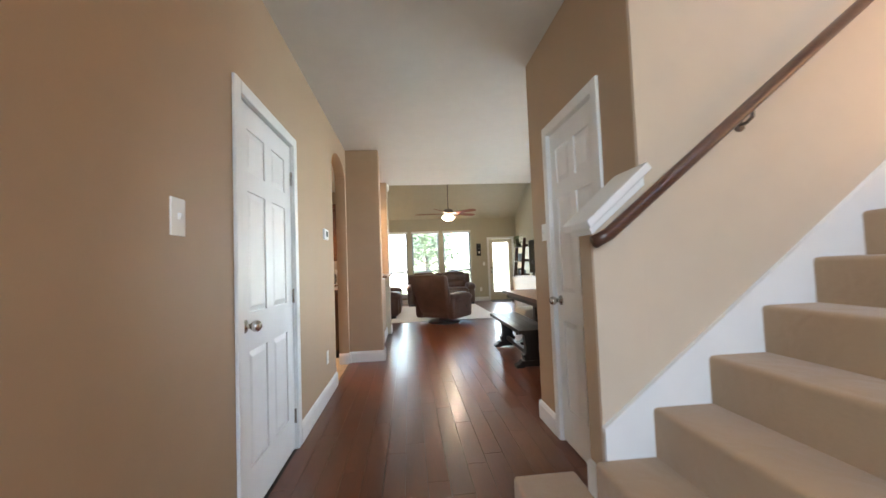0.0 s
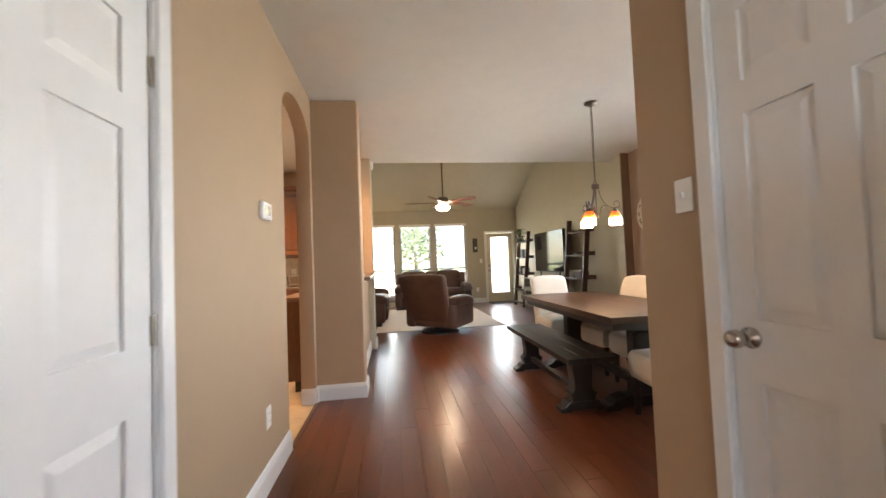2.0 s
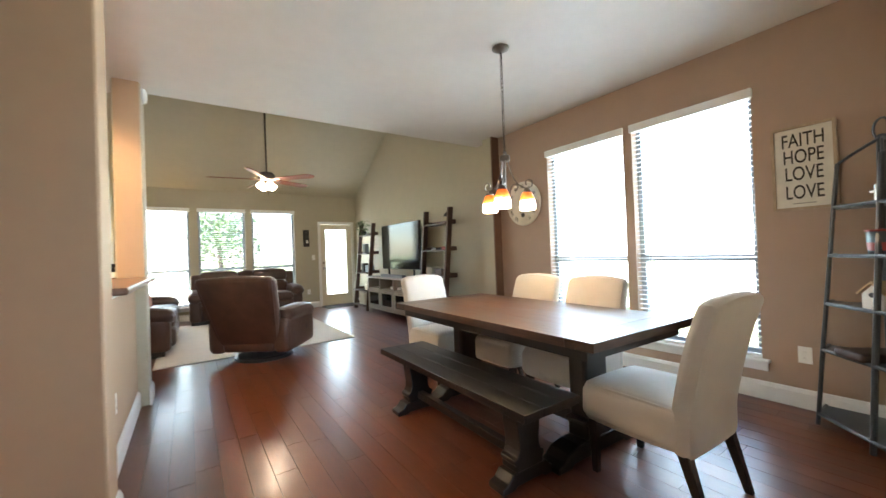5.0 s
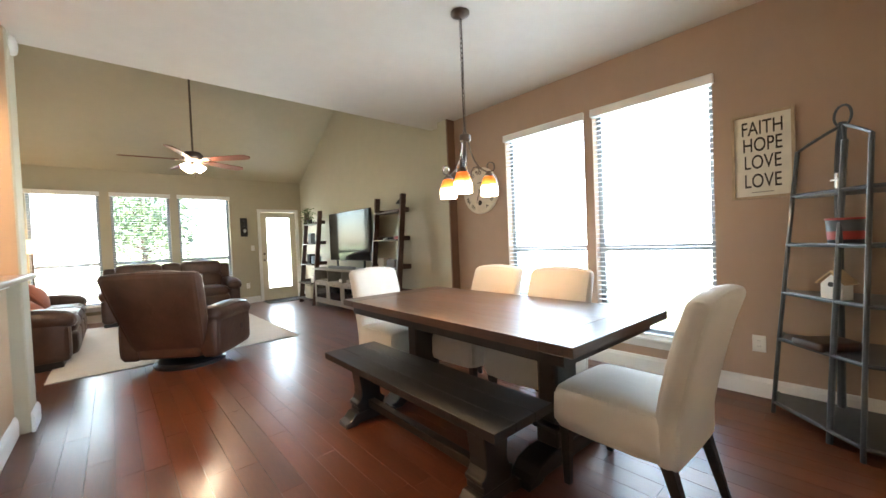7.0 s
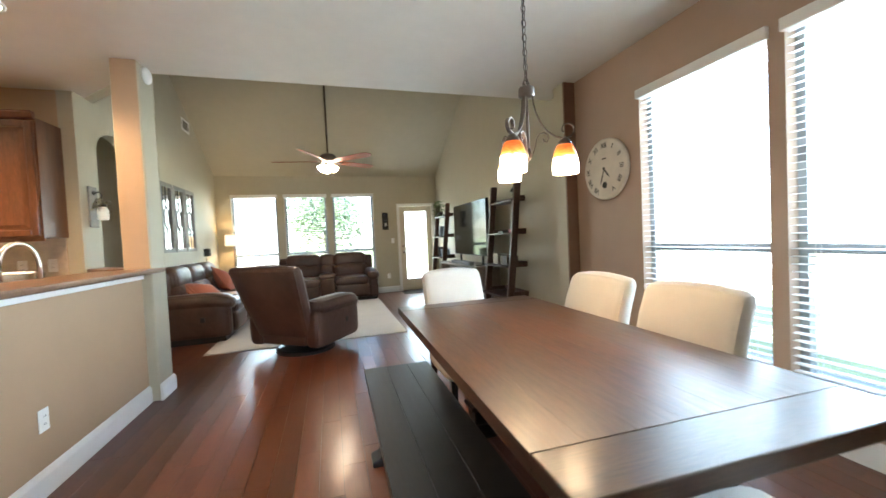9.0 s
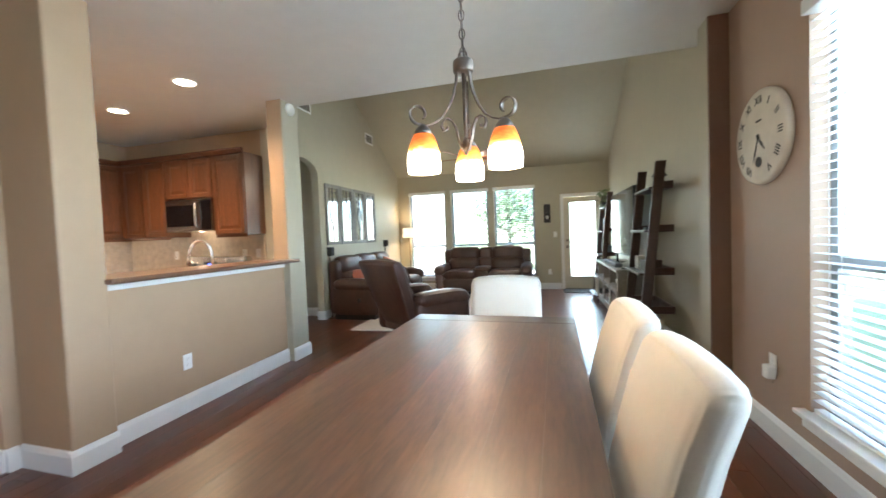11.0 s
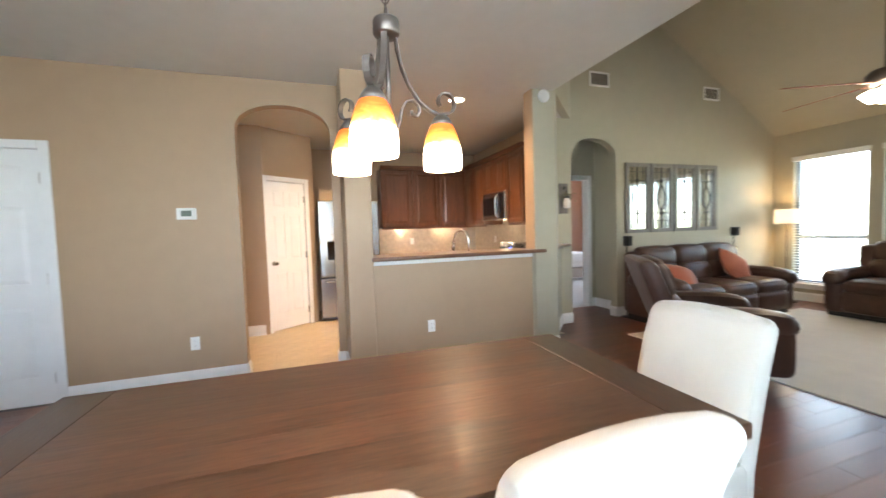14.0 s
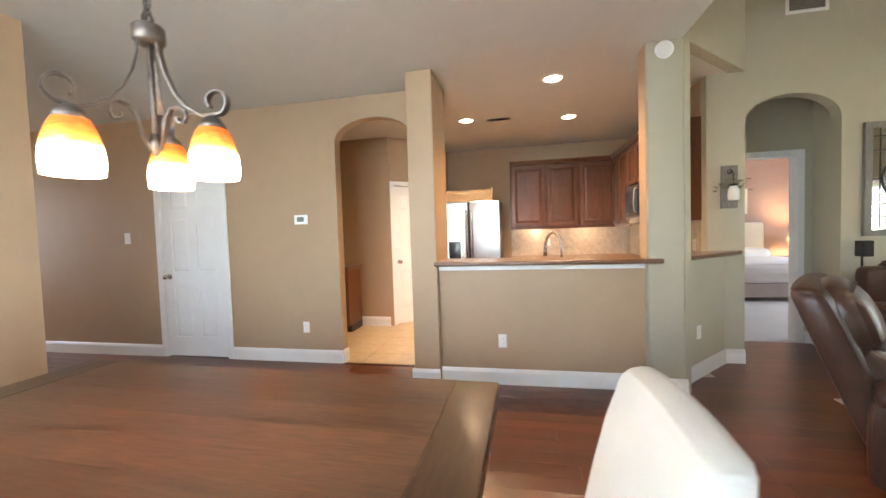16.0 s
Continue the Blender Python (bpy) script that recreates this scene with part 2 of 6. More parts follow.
def hexa(bm, p):
    """A solid of eight corners: four below, four above, both anticlockwise from above."""
    v = [bm.verts.new(q) for q in p]
    for f in ((3, 2, 1, 0), (4, 5, 6, 7), (0, 1, 5, 4), (1, 2, 6, 5), (2, 3, 7, 6), (3, 0, 4, 7)):
        bm.faces.new([v[i] for i in f])
    return v


def box(bm, x0, x1, y0, y1, z0, z1):
    x0, x1, y0, y1, z0, z1 = min(x0, x1), max(x0, x1), min(y0, y1), max(y0, y1), min(z0, z1), max(z0, z1)
    return hexa(bm, [(x0, y0, z0), (x1, y0, z0), (x1, y1, z0), (x0, y1, z0), (x0, y0, z1), (x1, y0, z1), (x1, y1, z1), (x0, y1, z1)])


def boxed(*b, bevel=0.0, seg=2):
    bm = bmesh.new()
    box(bm, *b)
    if bevel:
        bmesh.ops.bevel(bm, geom=bm.edges[:], offset=bevel, segments=seg, profile=0.5, affect='EDGES')
    return bm


def turned(profile, seg=20, cap=True):
    """A body of revolution about z from (radius, height) pairs."""
    bm = bmesh.new()
    rings = []
    for r, z in profile:
        rings.append([bm.verts.new((r * math.cos(2 * math.pi * i / seg), r * math.sin(2 * math.pi * i / seg), z)) for i in range(seg)])
    for a, b in zip(rings, rings[1:]):
        for i in range(seg):
            bm.faces.new((a[i], a[(i + 1) % seg], b[(i + 1) % seg], b[i]))
    if cap:
        bm.faces.new(rings[0][::-1])
        bm.faces.new(rings[-1])
    bmesh.ops.recalc_face_normals(bm, faces=bm.faces[:])
    return bm


def tube(points, r, seg=10, taper=None):
    """A round bar along a line of points."""
    bm = bmesh.new()
    pts = [Vector(p) for p in points]
    rings, side = [], None
    for i, p in enumerate(pts):
        d = (pts[min(i + 1, len(pts) - 1)] - pts[max(i - 1, 0)]).normalized()
        if side is None:
            side = d.orthogonal().normalized()
        side = (side - d * side.dot(d)).normalized()
        up = d.cross(side)
        k = r if taper is None else r + (taper - r) * i / (len(pts) - 1)
        rings.append([bm.verts.new(p + k * (side * math.cos(2 * math.pi * j / seg) + up * math.sin(2 * math.pi * j / seg))) for j in range(seg)])
    for a, b in zip(rings, rings[1:]):
        for j in range(seg):
            bm.faces.new((a[j], a[(j + 1) % seg], b[(j + 1) % seg], b[j]))
    bm.faces.new(rings[0][::-1])
    bm.faces.new(rings[-1])
    bmesh.ops.recalc_face_normals(bm, faces=bm.faces[:])
    return bm


def extruded(outline, a0, a1, axis="y", bevel=0.0):
    """A flat outline pushed through along an axis: x: outline is (y, z); y: (x, z); z: (x, y)."""
    bm = bmesh.new()
    put3 = {"x": lambda p, a: (a, p[0], p[1]), "y": lambda p, a: (p[0], a, p[1]), "z": lambda p, a: (p[0], p[1], a)}[axis]
    lo, hi = [bm.verts.new(put3(p, a0)) for p in outline], [bm.verts.new(put3(p, a1)) for p in outline]
    bm.faces.new(lo)
    bm.faces.new(hi)
    n = len(outline)
    for i in range(n):
        bm.faces.new((lo[i], lo[(i + 1) % n], hi[(i + 1) % n], hi[i]))
    bmesh.ops.recalc_face_normals(bm, faces=bm.faces[:])
    if bevel:
        bmesh.ops.bevel(bm, geom=[e for e in bm.edges if not e.is_contiguous or e.calc_face_angle(0) > 0.5], offset=bevel, segments=2, profile=0.5, affect='EDGES')
    return bm


def cushion(x0, x1, y0, y1, z0, z1, r=0.06, puff=0.0, n=5):
    """A padded block: rounded all over with radius r, its faces swollen by puff."""
    lo, hi = Vector((x0, y0, z0)), Vector((x1, y1, z1))
    r = min(r, min(hi - lo) * 0.49)
    steps = []
    for k in range(3):
        a, c = lo[k] + r, hi[k] - r
        steps.append([lo[k] + r * (1 - math.sin((3 - i) * math.pi / 6)) for i in range(3)] + [a + (c - a) * i / n for i in range(n + 1)] + [hi[k] - r * (1 - math.sin(i * math.pi / 6)) for i in range(1, 4)])
    m = len(steps[0])
    bm, at = bmesh.new(), {}

    def vert(i, j, k):
        if (i, j, k) not in at:
            p = Vector((steps[0][i], steps[1][j], steps[2][k]))
            q = Vector([min(max(p[a], lo[a] + r), hi[a] - r) for a in range(3)])
            d = p - q
            u = [2 * (p[a] - lo[a]) / (hi[a] - lo[a]) - 1 for a in range(3)]
            nrm = d.normalized() if d.length > 1e-9 else d
            swell = 1.0
            for a in range(3):
                if abs(nrm[a]) < 0.7:
                    swell *= max(0.0, 1 - u[a] ** 2) ** 0.6
            at[i, j, k] = bm.verts.new(q + nrm * (r + puff * swell))
        return at[i, j, k]
    for a in range(m - 1):
        for c in range(m - 1):
            for e in (0, m - 1):
                for quad in (((e, a, c), (e, a + 1, c), (e, a + 1, c + 1), (e, a, c + 1)), ((a, e, c), (a, e, c + 1), (a + 1, e, c + 1), (a + 1, e, c)), ((a, c, e), (a + 1, c, e), (a + 1, c + 1, e), (a, c + 1, e))):
                    bm.faces.new([vert(*q) for q in quad])
    bmesh.ops.recalc_face_normals(bm, faces=bm.faces[:])
    for f in bm.faces:
        f.smooth = True
    return bm


def move(bm, m):
    bmesh.ops.transform(bm, matrix=m, verts=bm.verts[:])
    return bm


def merge(*bms):
    """Joins several shapes of one part."""
    out = bms[0]
    for b in bms[1:]:
        me = bpy.data.meshes.new("tmp")
        b.to_mesh(me)
        out.from_mesh(me)
        b.free()
        bpy.data.meshes.remove(me)
    return out


def wall_run(bm, axis, a0, a1, p0, p1, z0, z1, holes=()):
    """A wall along x or y from a0 to a1, between the planes p0 and p1, with holes (b0, b1, low, high[, rise]); rise makes an arch."""
    def slab(b0, b1, lo, hi):
        if axis == "x":
            box(bm, b0, b1, p0, p1, lo, hi)
        else:
            box(bm, p0, p1, b0, b1, lo, hi)
    at = a0
    for h in sorted(holes):
        b0, b1, lo, hi = h[:4]
        rise = h[4] if len(h) > 4 else 0.0
        if b0 > at:
            slab(at, b0, z0, z1)
        if lo > z0:
            slab(b0, b1, z0, lo)
        if not rise:
            if hi < z1:
                slab(b0, b1, hi, z1)
        else:
            n, mid, half = 20, (b0 + b1) / 2, (b1 - b0) / 2
            us = [mid - half * math.cos(math.pi * i / n) for i in range(n + 1)]
            zs = [hi - rise + rise * math.sin(math.pi * i / n) ** 0.9 for i in range(n + 1)]
            for i in range(n):
                u, w = us[i], us[i + 1]
                if axis == "x":
                    hexa(bm, [(u, p0, zs[i]), (w, p0, zs[i + 1]), (w, p1, zs[i + 1]), (u, p1, zs[i]), (u, p0, z1), (w, p0, z1), (w, p1, z1), (u, p1, z1)])
                else:
                    hexa(bm, [(p0, u, zs[i]), (p1, u, zs[i]), (p1, w, zs[i + 1]), (p0, w, zs[i + 1]), (p0, u, z1), (p1, u, z1), (p1, w, z1), (p0, w, z1)])
        at = b1
    if at < a1:
        slab(at, a1, z0, z1)
    return bm

# ---- large structure ----
H = 2.74        # flat ceiling
EDGE = 7.05     # where the flat ceiling ends and the vault begins
WX = -0.69      # face of the long west wall
EX = 3.60       # face of the east wall


def vault(y):
    return 2.70 + 0.58 * (12.0 - y)


b = bmesh.new()
wall_run(b, "y", -2.4, 4.875, WX - 0.12, WX, 0, H, [(1.775, 2.6, 0, 2.05), (3.975, 4.8, 0, 2.52, 0.24)])
structure(part("wall_west", b, TAN), "long tan painted wall with an arch and a white door", "wall")
# unseen slab, added so that no sun leaks in under the west door
structure(part("wall_behind_door", boxed(-0.92, -0.815, 1.68, 2.7, 0, 2.2), TAN), "unseen slab added behind the door to block sunlight", "wall")
structure(part("pilaster", boxed(WX - 0.12, -0.265, 4.875, 5.11, 0, H, bevel=0.012), TAN), "tan painted square pilaster beside the arch", "wall")
structure(part("half_wall", boxed(-0.46, -0.34, 5.11, 6.80, 0, 1.03), TAN), "tan half wall under the breakfast bar", "wall")
structure(part("wall_post", boxed(-0.46, -0.265, 6.80, 7.06, 0, H, bevel=0.012), OLIVE), "square wall post at the end of the bar", "wall")

structure(part("wall_post_kitchen_side", boxed(-0.448, -0.277, 6.796, 6.80, 1.07, H), TAN), "tan painted kitchen side of the wall post", "wall")

# diagonal half wall beyond the post, and the slanting wall above it
d0, d1 = Vector((-0.40, 7.06)), Vector((-1.10, 7.728))


def along(a, b2, z0, z1, t):
    """An upright slab from a to b2, thick by t to the side away from the living room."""
    n = Vector((-(b2 - a).y, (b2 - a).x)).normalized()
    if n.x > 0:
        n = -n
    c, d = b2 + n * t, a + n * t
    bm = bmesh.new()
    hexa(bm, [(*a, z0), (*b2, z0), (*c, z0), (*d, z0), (*a, z1), (*b2, z1), (*c, z1), (*d, z1)])
    bmesh.ops.recalc_face_normals(bm, faces=bm.faces[:])
    return bm


structure(part("wall_post_slanted", along(Vector((-0.267, 7.062)), Vector((-0.335, 7.131)), 0, H, 0.16), OLIVE), "slanted return of the wall post at the bar", "wall")
structure(part("half_wall_slanted", along(d0, d1, 0, 1.03, 0.12), OLIVE), "slanted half wall under a short bar ledge", "wall")
structure(part("wall_slanted_upper", along(Vector((-0.265, 7.06)), Vector((-1.095, 7.90)), H - 0.004, 5.6, 0.1), OLIVE), "slanted upper wall over the bar opening", "wall")
structure(part("soffit", extruded([(-3.70, EDGE), (-0.28, EDGE), (-0.28, 7.075), (-1.105, 7.905), (-1.22, 7.70), (-3.70, 7.70)], H, 2.99, "z"), CEIL), "flat soffit over the bar opening", "ceiling")

b = bmesh.new()
wall_run(b, "y", 7.58, 12.15, -1.22, -1.10, 0, H, [(7.90, 8.66, 0, 2.5, 0.25)])
box(b, -1.22, -1.10, 7.58, 12.15, H, 5.8)
structure(part("wall_living_west", b, OLIVE), "tall olive beige living room wall with an arch", "wall")
b = bmesh.new()
WINS = [(-0.82, 0.06), (0.21, 1.08), (1.21, 2.11)]
wall_run(b, "x", -1.10, 3.75, 12.0, 12.15, 0, 2.8, [(a, c, 0.28, 2.30) for a, c in WINS] + [(2.71, 3.49, 0, 2.0)])
structure(part("wall_north", b, OLIVE), "olive beige living room wall with three windows", "wall")
b = bmesh.new()
RWINS = [(3.77, 4.70), (4.79, 5.73)]
wall_run(b, "y", 2.69, 6.555, EX, EX + 0.15, 0, H, [(a, c, 0.30, 2.34) for a, c in RWINS])
structure(part("wall_east_dining", b, EASTTAN), "tan dining room wall with two tall windows", "wall")
# south face of the pilaster, its shade painted in as dark brown
structure(part("pilaster_east", boxed(3.472, EX + 0.15, 6.555, 6.575, 0, H), SHADED_BROWN), "south face of the pilaster at the vault, shade put into its brown", "wall")
structure(part("pilaster_east_return", boxed(3.473, EX + 0.15, 6.575, 6.74, 0, H), OLIVE), "olive beige side of the pilaster at the vault", "wall")
structure(part("wall_east_living", boxed(EX + 0.03, EX + 0.15, 6.74, 12.0, 0, 5.8), OLIVE), "tall olive beige wall behind the television", "wall")
b = bmesh.new()
box(b, 1.19, EX, 2.67, 2.79, 0, H)
structure(part("wall_dining_south", b, TAN), "tan dining room wall", "wall")
b = bmesh.new()
wall_run(b, "y", 1.55, 2.79, 1.07, 1.19, 0, H, [(1.77, 2.415, 0, 2.05)])
box(b, 1.07, 1.19, 1.448, 1.55, 0, H)
structure(part("wall_closet", b, TAN), "tan wall with a narrow white closet door", "wall")
b = boxed(1.071, 4.9, 1.43, 1.447, 0, 5.5)
box(b, 1.19, 4.9, 1.447, 1.55, 0, 5.5)
box(b, 1.071, 1.19, 1.447, 1.55, H + 0.001, 5.5)
# unseen wall added to limit the sun; its hole gives the foyer bounce light
structure(part("wall_stairwell_upper", wall_run(bmesh.new(), "y", -2.4, 1.429, 1.0, 1.069, H + 0.25, 5.5, [(-2.3, 0.95, 3.3, 5.4)]), CREAM), "unseen upper stairwell wall, its high opening added to let sun in", "wall")
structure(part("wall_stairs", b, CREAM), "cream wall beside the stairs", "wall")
b = extruded([(0.85, 0), (1.069, 0), (1.069, 1.51), (0.85, 1.325)], 1.447, 1.55, "y")
structure(part("stair_stub_wall", b, TAN), "short knee wall with a sloping top at the stairs", "wall")
# lit stair side of the same knee wall: the light is put into a paler colour
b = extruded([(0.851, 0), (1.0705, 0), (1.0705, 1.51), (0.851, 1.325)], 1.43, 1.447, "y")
structure(part("stair_stub_wall_face", b, CREAM), "stair side of the knee wall, its lit look put into cream", "wall")
b = bmesh.new()
wall_run(b, "x", -0.81, 4.9, -2.52, -2.4, 0, 5.5, [(-0.6, 0.3, 0.9, 2.3), (1.8, 3.4, 3.2, 4.6)])
structure(part("wall_entry", b, TAN), "plain entry wall with tall windows", "wall")
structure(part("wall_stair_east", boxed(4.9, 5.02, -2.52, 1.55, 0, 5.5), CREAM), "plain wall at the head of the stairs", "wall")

# kitchen shell
b = bmesh.new()
box(b, -3.70, -3.58, 2.78, 7.70, 0, H)
box(b, -3.58, -1.22, 7.58, 7.70, 0, H)
box(b, -3.58, -0.81, 2.78, 2.90, 0, H)
structure(part("wall_kitchen", b, TAN), "tan kitchen walls", "wall")
b = bmesh.new()
box(b, -2.40, -2.28, 2.90, 4.0, 0, H)
structure(part("wall_pantry", b, TAN), "short tan wall beside the pantry", "wall")
q0, q1 = Vector((-2.28, 3.95)), Vector((-2.80, 4.62))
qd = (q1 - q0).normalized()
ql = (q1 - q0).length
b = bmesh.new()
wall_run(b, "x", 0, ql, 0, 0.1, 0, H, [(0.10, 0.69, 0, 2.05)])
pan = Matrix.Translation((q0.x, q0.y, 0)) @ Matrix.Rotation(math.atan2(qd.y, qd.x), 4, 'Z')
move(b, pan)
structure(part("wall_pantry_slanted", b, TAN), "slanted tan wall with the pantry door", "wall")
structure(part("wall_fridge_side", boxed(-3.58, -2.80, 4.54, 4.62, 0, H), TAN), "tan return wall beside the refrigerator", "wall")

# vestibule and bedroom behind the second arch
b = bmesh.new()
box(b, -1.85, -1.22, 7.73, 7.85, 0, H)
box(b, -1.85, -1.22, 8.93, 9.05, 0, H)
wall_run(b, "y", 7.73, 9.05, -1.97, -1.85, 0, H, [(7.99, 8.79, 0, 2.05)])
structure(part("wall_vestibule", b, OLIVE), "olive beige vestibule walls", "wall")
b = bmesh.new()
box(b, -6.6, -6.5, 7.6, 12.6, 0, H)
box(b, -6.5, -1.97, 7.71, 7.73, 0, H)
# the opening is unseen, added only for the bedroom's fill lamp
wall_run(b, "x", -6.5, -1.22, 12.5, 12.6, 0, H, [(-4.9, -3.1, 0.85, 2.15)])
box(b, -1.97, -1.85, 9.05, 12.5, 0, H)
structure(part("wall_bedroom", b, MAUVE), "dusky brown bedroom walls", "wall")

# ceilings
b = bmesh.new()
box(b, -0.81, 1.07, -2.52, EDGE, H, H + 0.25)
box(b, 1.07, 3.75, 1.55, EDGE, H, H + 0.25)
box(b, -3.70, -0.81, 2.78, EDGE, H, H + 0.25)
structure(part("ceiling_flat", b, CEIL), "flat pale ceiling over foyer, dining room and kitchen", "ceiling")
structure(part("ceiling_bedroom", boxed(-6.6, -1.23, 7.72, 12.6, H + 0.005, H + 0.1), CEIL), "plain bedroom ceiling", "ceiling")
b = bmesh.new()
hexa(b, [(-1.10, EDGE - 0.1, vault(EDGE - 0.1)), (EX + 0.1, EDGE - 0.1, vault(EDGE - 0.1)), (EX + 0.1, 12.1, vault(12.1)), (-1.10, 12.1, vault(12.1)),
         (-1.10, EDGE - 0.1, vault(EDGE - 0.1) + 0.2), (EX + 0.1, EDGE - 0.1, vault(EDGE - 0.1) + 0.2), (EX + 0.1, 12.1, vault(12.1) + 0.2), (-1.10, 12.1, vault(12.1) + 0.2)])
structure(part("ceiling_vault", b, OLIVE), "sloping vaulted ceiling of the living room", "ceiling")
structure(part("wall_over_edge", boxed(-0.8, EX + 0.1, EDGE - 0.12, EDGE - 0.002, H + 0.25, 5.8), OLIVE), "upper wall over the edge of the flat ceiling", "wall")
structure(part("ceiling_stairwell", boxed(1.07, 5.02, -2.52, 1.55, 5.5, 5.6), CEIL), "high ceiling over the stairs", "ceiling")

# floors
structure(part("subfloor", boxed(-1.0, 5.0, -2.5, 12.1, -0.12, -0.012), BLACKWOOD), "dark bed of the wooden floor", "floor")
structure(part("floor_kitchen_bed", boxed(-3.6, -0.62, 2.8, 7.75, -0.115, -0.006), TILE), "grout bed of the kitchen floor", "floor")
structure(part("floor_bedroom", boxed(-6.5, -1.85, 7.73, 12.5, -0.1, 0.004), RUGCLOTH), "pale bedroom carpet", "floor")


# ---- trim ----
def skirting(name, axis, a0, a1, p, out):
    """White baseboard 0.135 high along a wall face at p, standing out to one side."""
    if axis == "y":
        prof = [(p, 0), (p + out * 0.018, 0), (p + out * 0.018, 0.105), (p + out * 0.008, 0.128), (p, 0.135)]
        bm = extruded(prof, a0, a1, "y")
    else:
        prof = [(p, 0), (p + out * 0.018, 0), (p + out * 0.018, 0.105), (p + out * 0.008, 0.128), (p, 0.135)]
        bm = extruded(prof, a0, a1, "x")
    return structure(part(name, bm, WHITE), "white moulded baseboard", "baseboard")


for axis, a0, a1, p, out in [
        ("y", -2.4, 1.71, WX, 1), ("y", 2.665, 3.975, WX, 1), ("y", 4.8, 4.857, WX, 1), ("x", -0.69, -0.265, 4.875, -1), ("y", 4.857, 5.11, -0.265, 1),
        ("y", 5.11, 6.80, -0.34, 1), ("y", 6.80, 7.078, -0.265, 1), ("y", 7.735, 7.90, -1.10, 1), ("y", 8.66, 12.0, -1.10, 1), ("x", -1.082, 2.64, 12.0, -1),
        ("y", 2.79, 6.555, EX, -1), ("x", 3.472, EX - 0.018, 6.555, -1), ("y", 6.537, 6.74, 3.472, -1), ("y", 6.74, 12.0, EX + 0.03, -1), ("x", 1.052, EX - 0.018, 2.79, 1),
        ("y", 2.485, 2.808, 1.07, -1), ("y", 2.9, 3.95, -2.28, 1),
        ("y", 8.86, 8.93, -1.85, 1), ("x", -1.83, -1.22, 8.93, -1), ("x", -1.22, -1.10, 8.66, -1), ("x", -0.81, -0.69, 3.975, 1), ("x", -0.81, -0.69, 4.80, -1)]:
    if a1 > a0:
        skirting("baseboard", axis, a0, a1, p, out)
b = along(d0 + Vector((0.014, 0.012)), d1 + Vector((0.014, 0.012)), 0, 0.13, 0.018)
structure(part("baseboard", b, WHITE), "white moulded baseboard", "baseboard")


def casing(name, m, w, h, depth=0.12, side=1):
    """White door casing round an opening of that size; the opening lies along local x from 0 to w, wall face at y = 0, room towards -y."""
    bm = bmesh.new()
    c, t = 0.062, 0.018
    box(bm, -c, 0.004, -t, 0, 0, h + c)
    box(bm, w - 0.004, w + c, -t, 0, 0, h + c)
    box(bm, 0.004, w - 0.004, -t, 0, h - 0.004, h + c)
    bmesh.ops.bevel(bm, geom=[e for e in bm.edges], offset=0.005, segments=2, profile=0.5, affect='EDGES')
    box(bm, -0.012, 0.004, 0, depth, 0, h + 0.012)
    box(bm, w - 0.004, w + 0.012, 0, depth, 0, h + 0.012)
    box(bm, 0.004, w - 0.004, 0, depth, h - 0.004, h + 0.012)
    return structure(part(name, move(bm, m), WHITE), "white painted door casing", "trim")


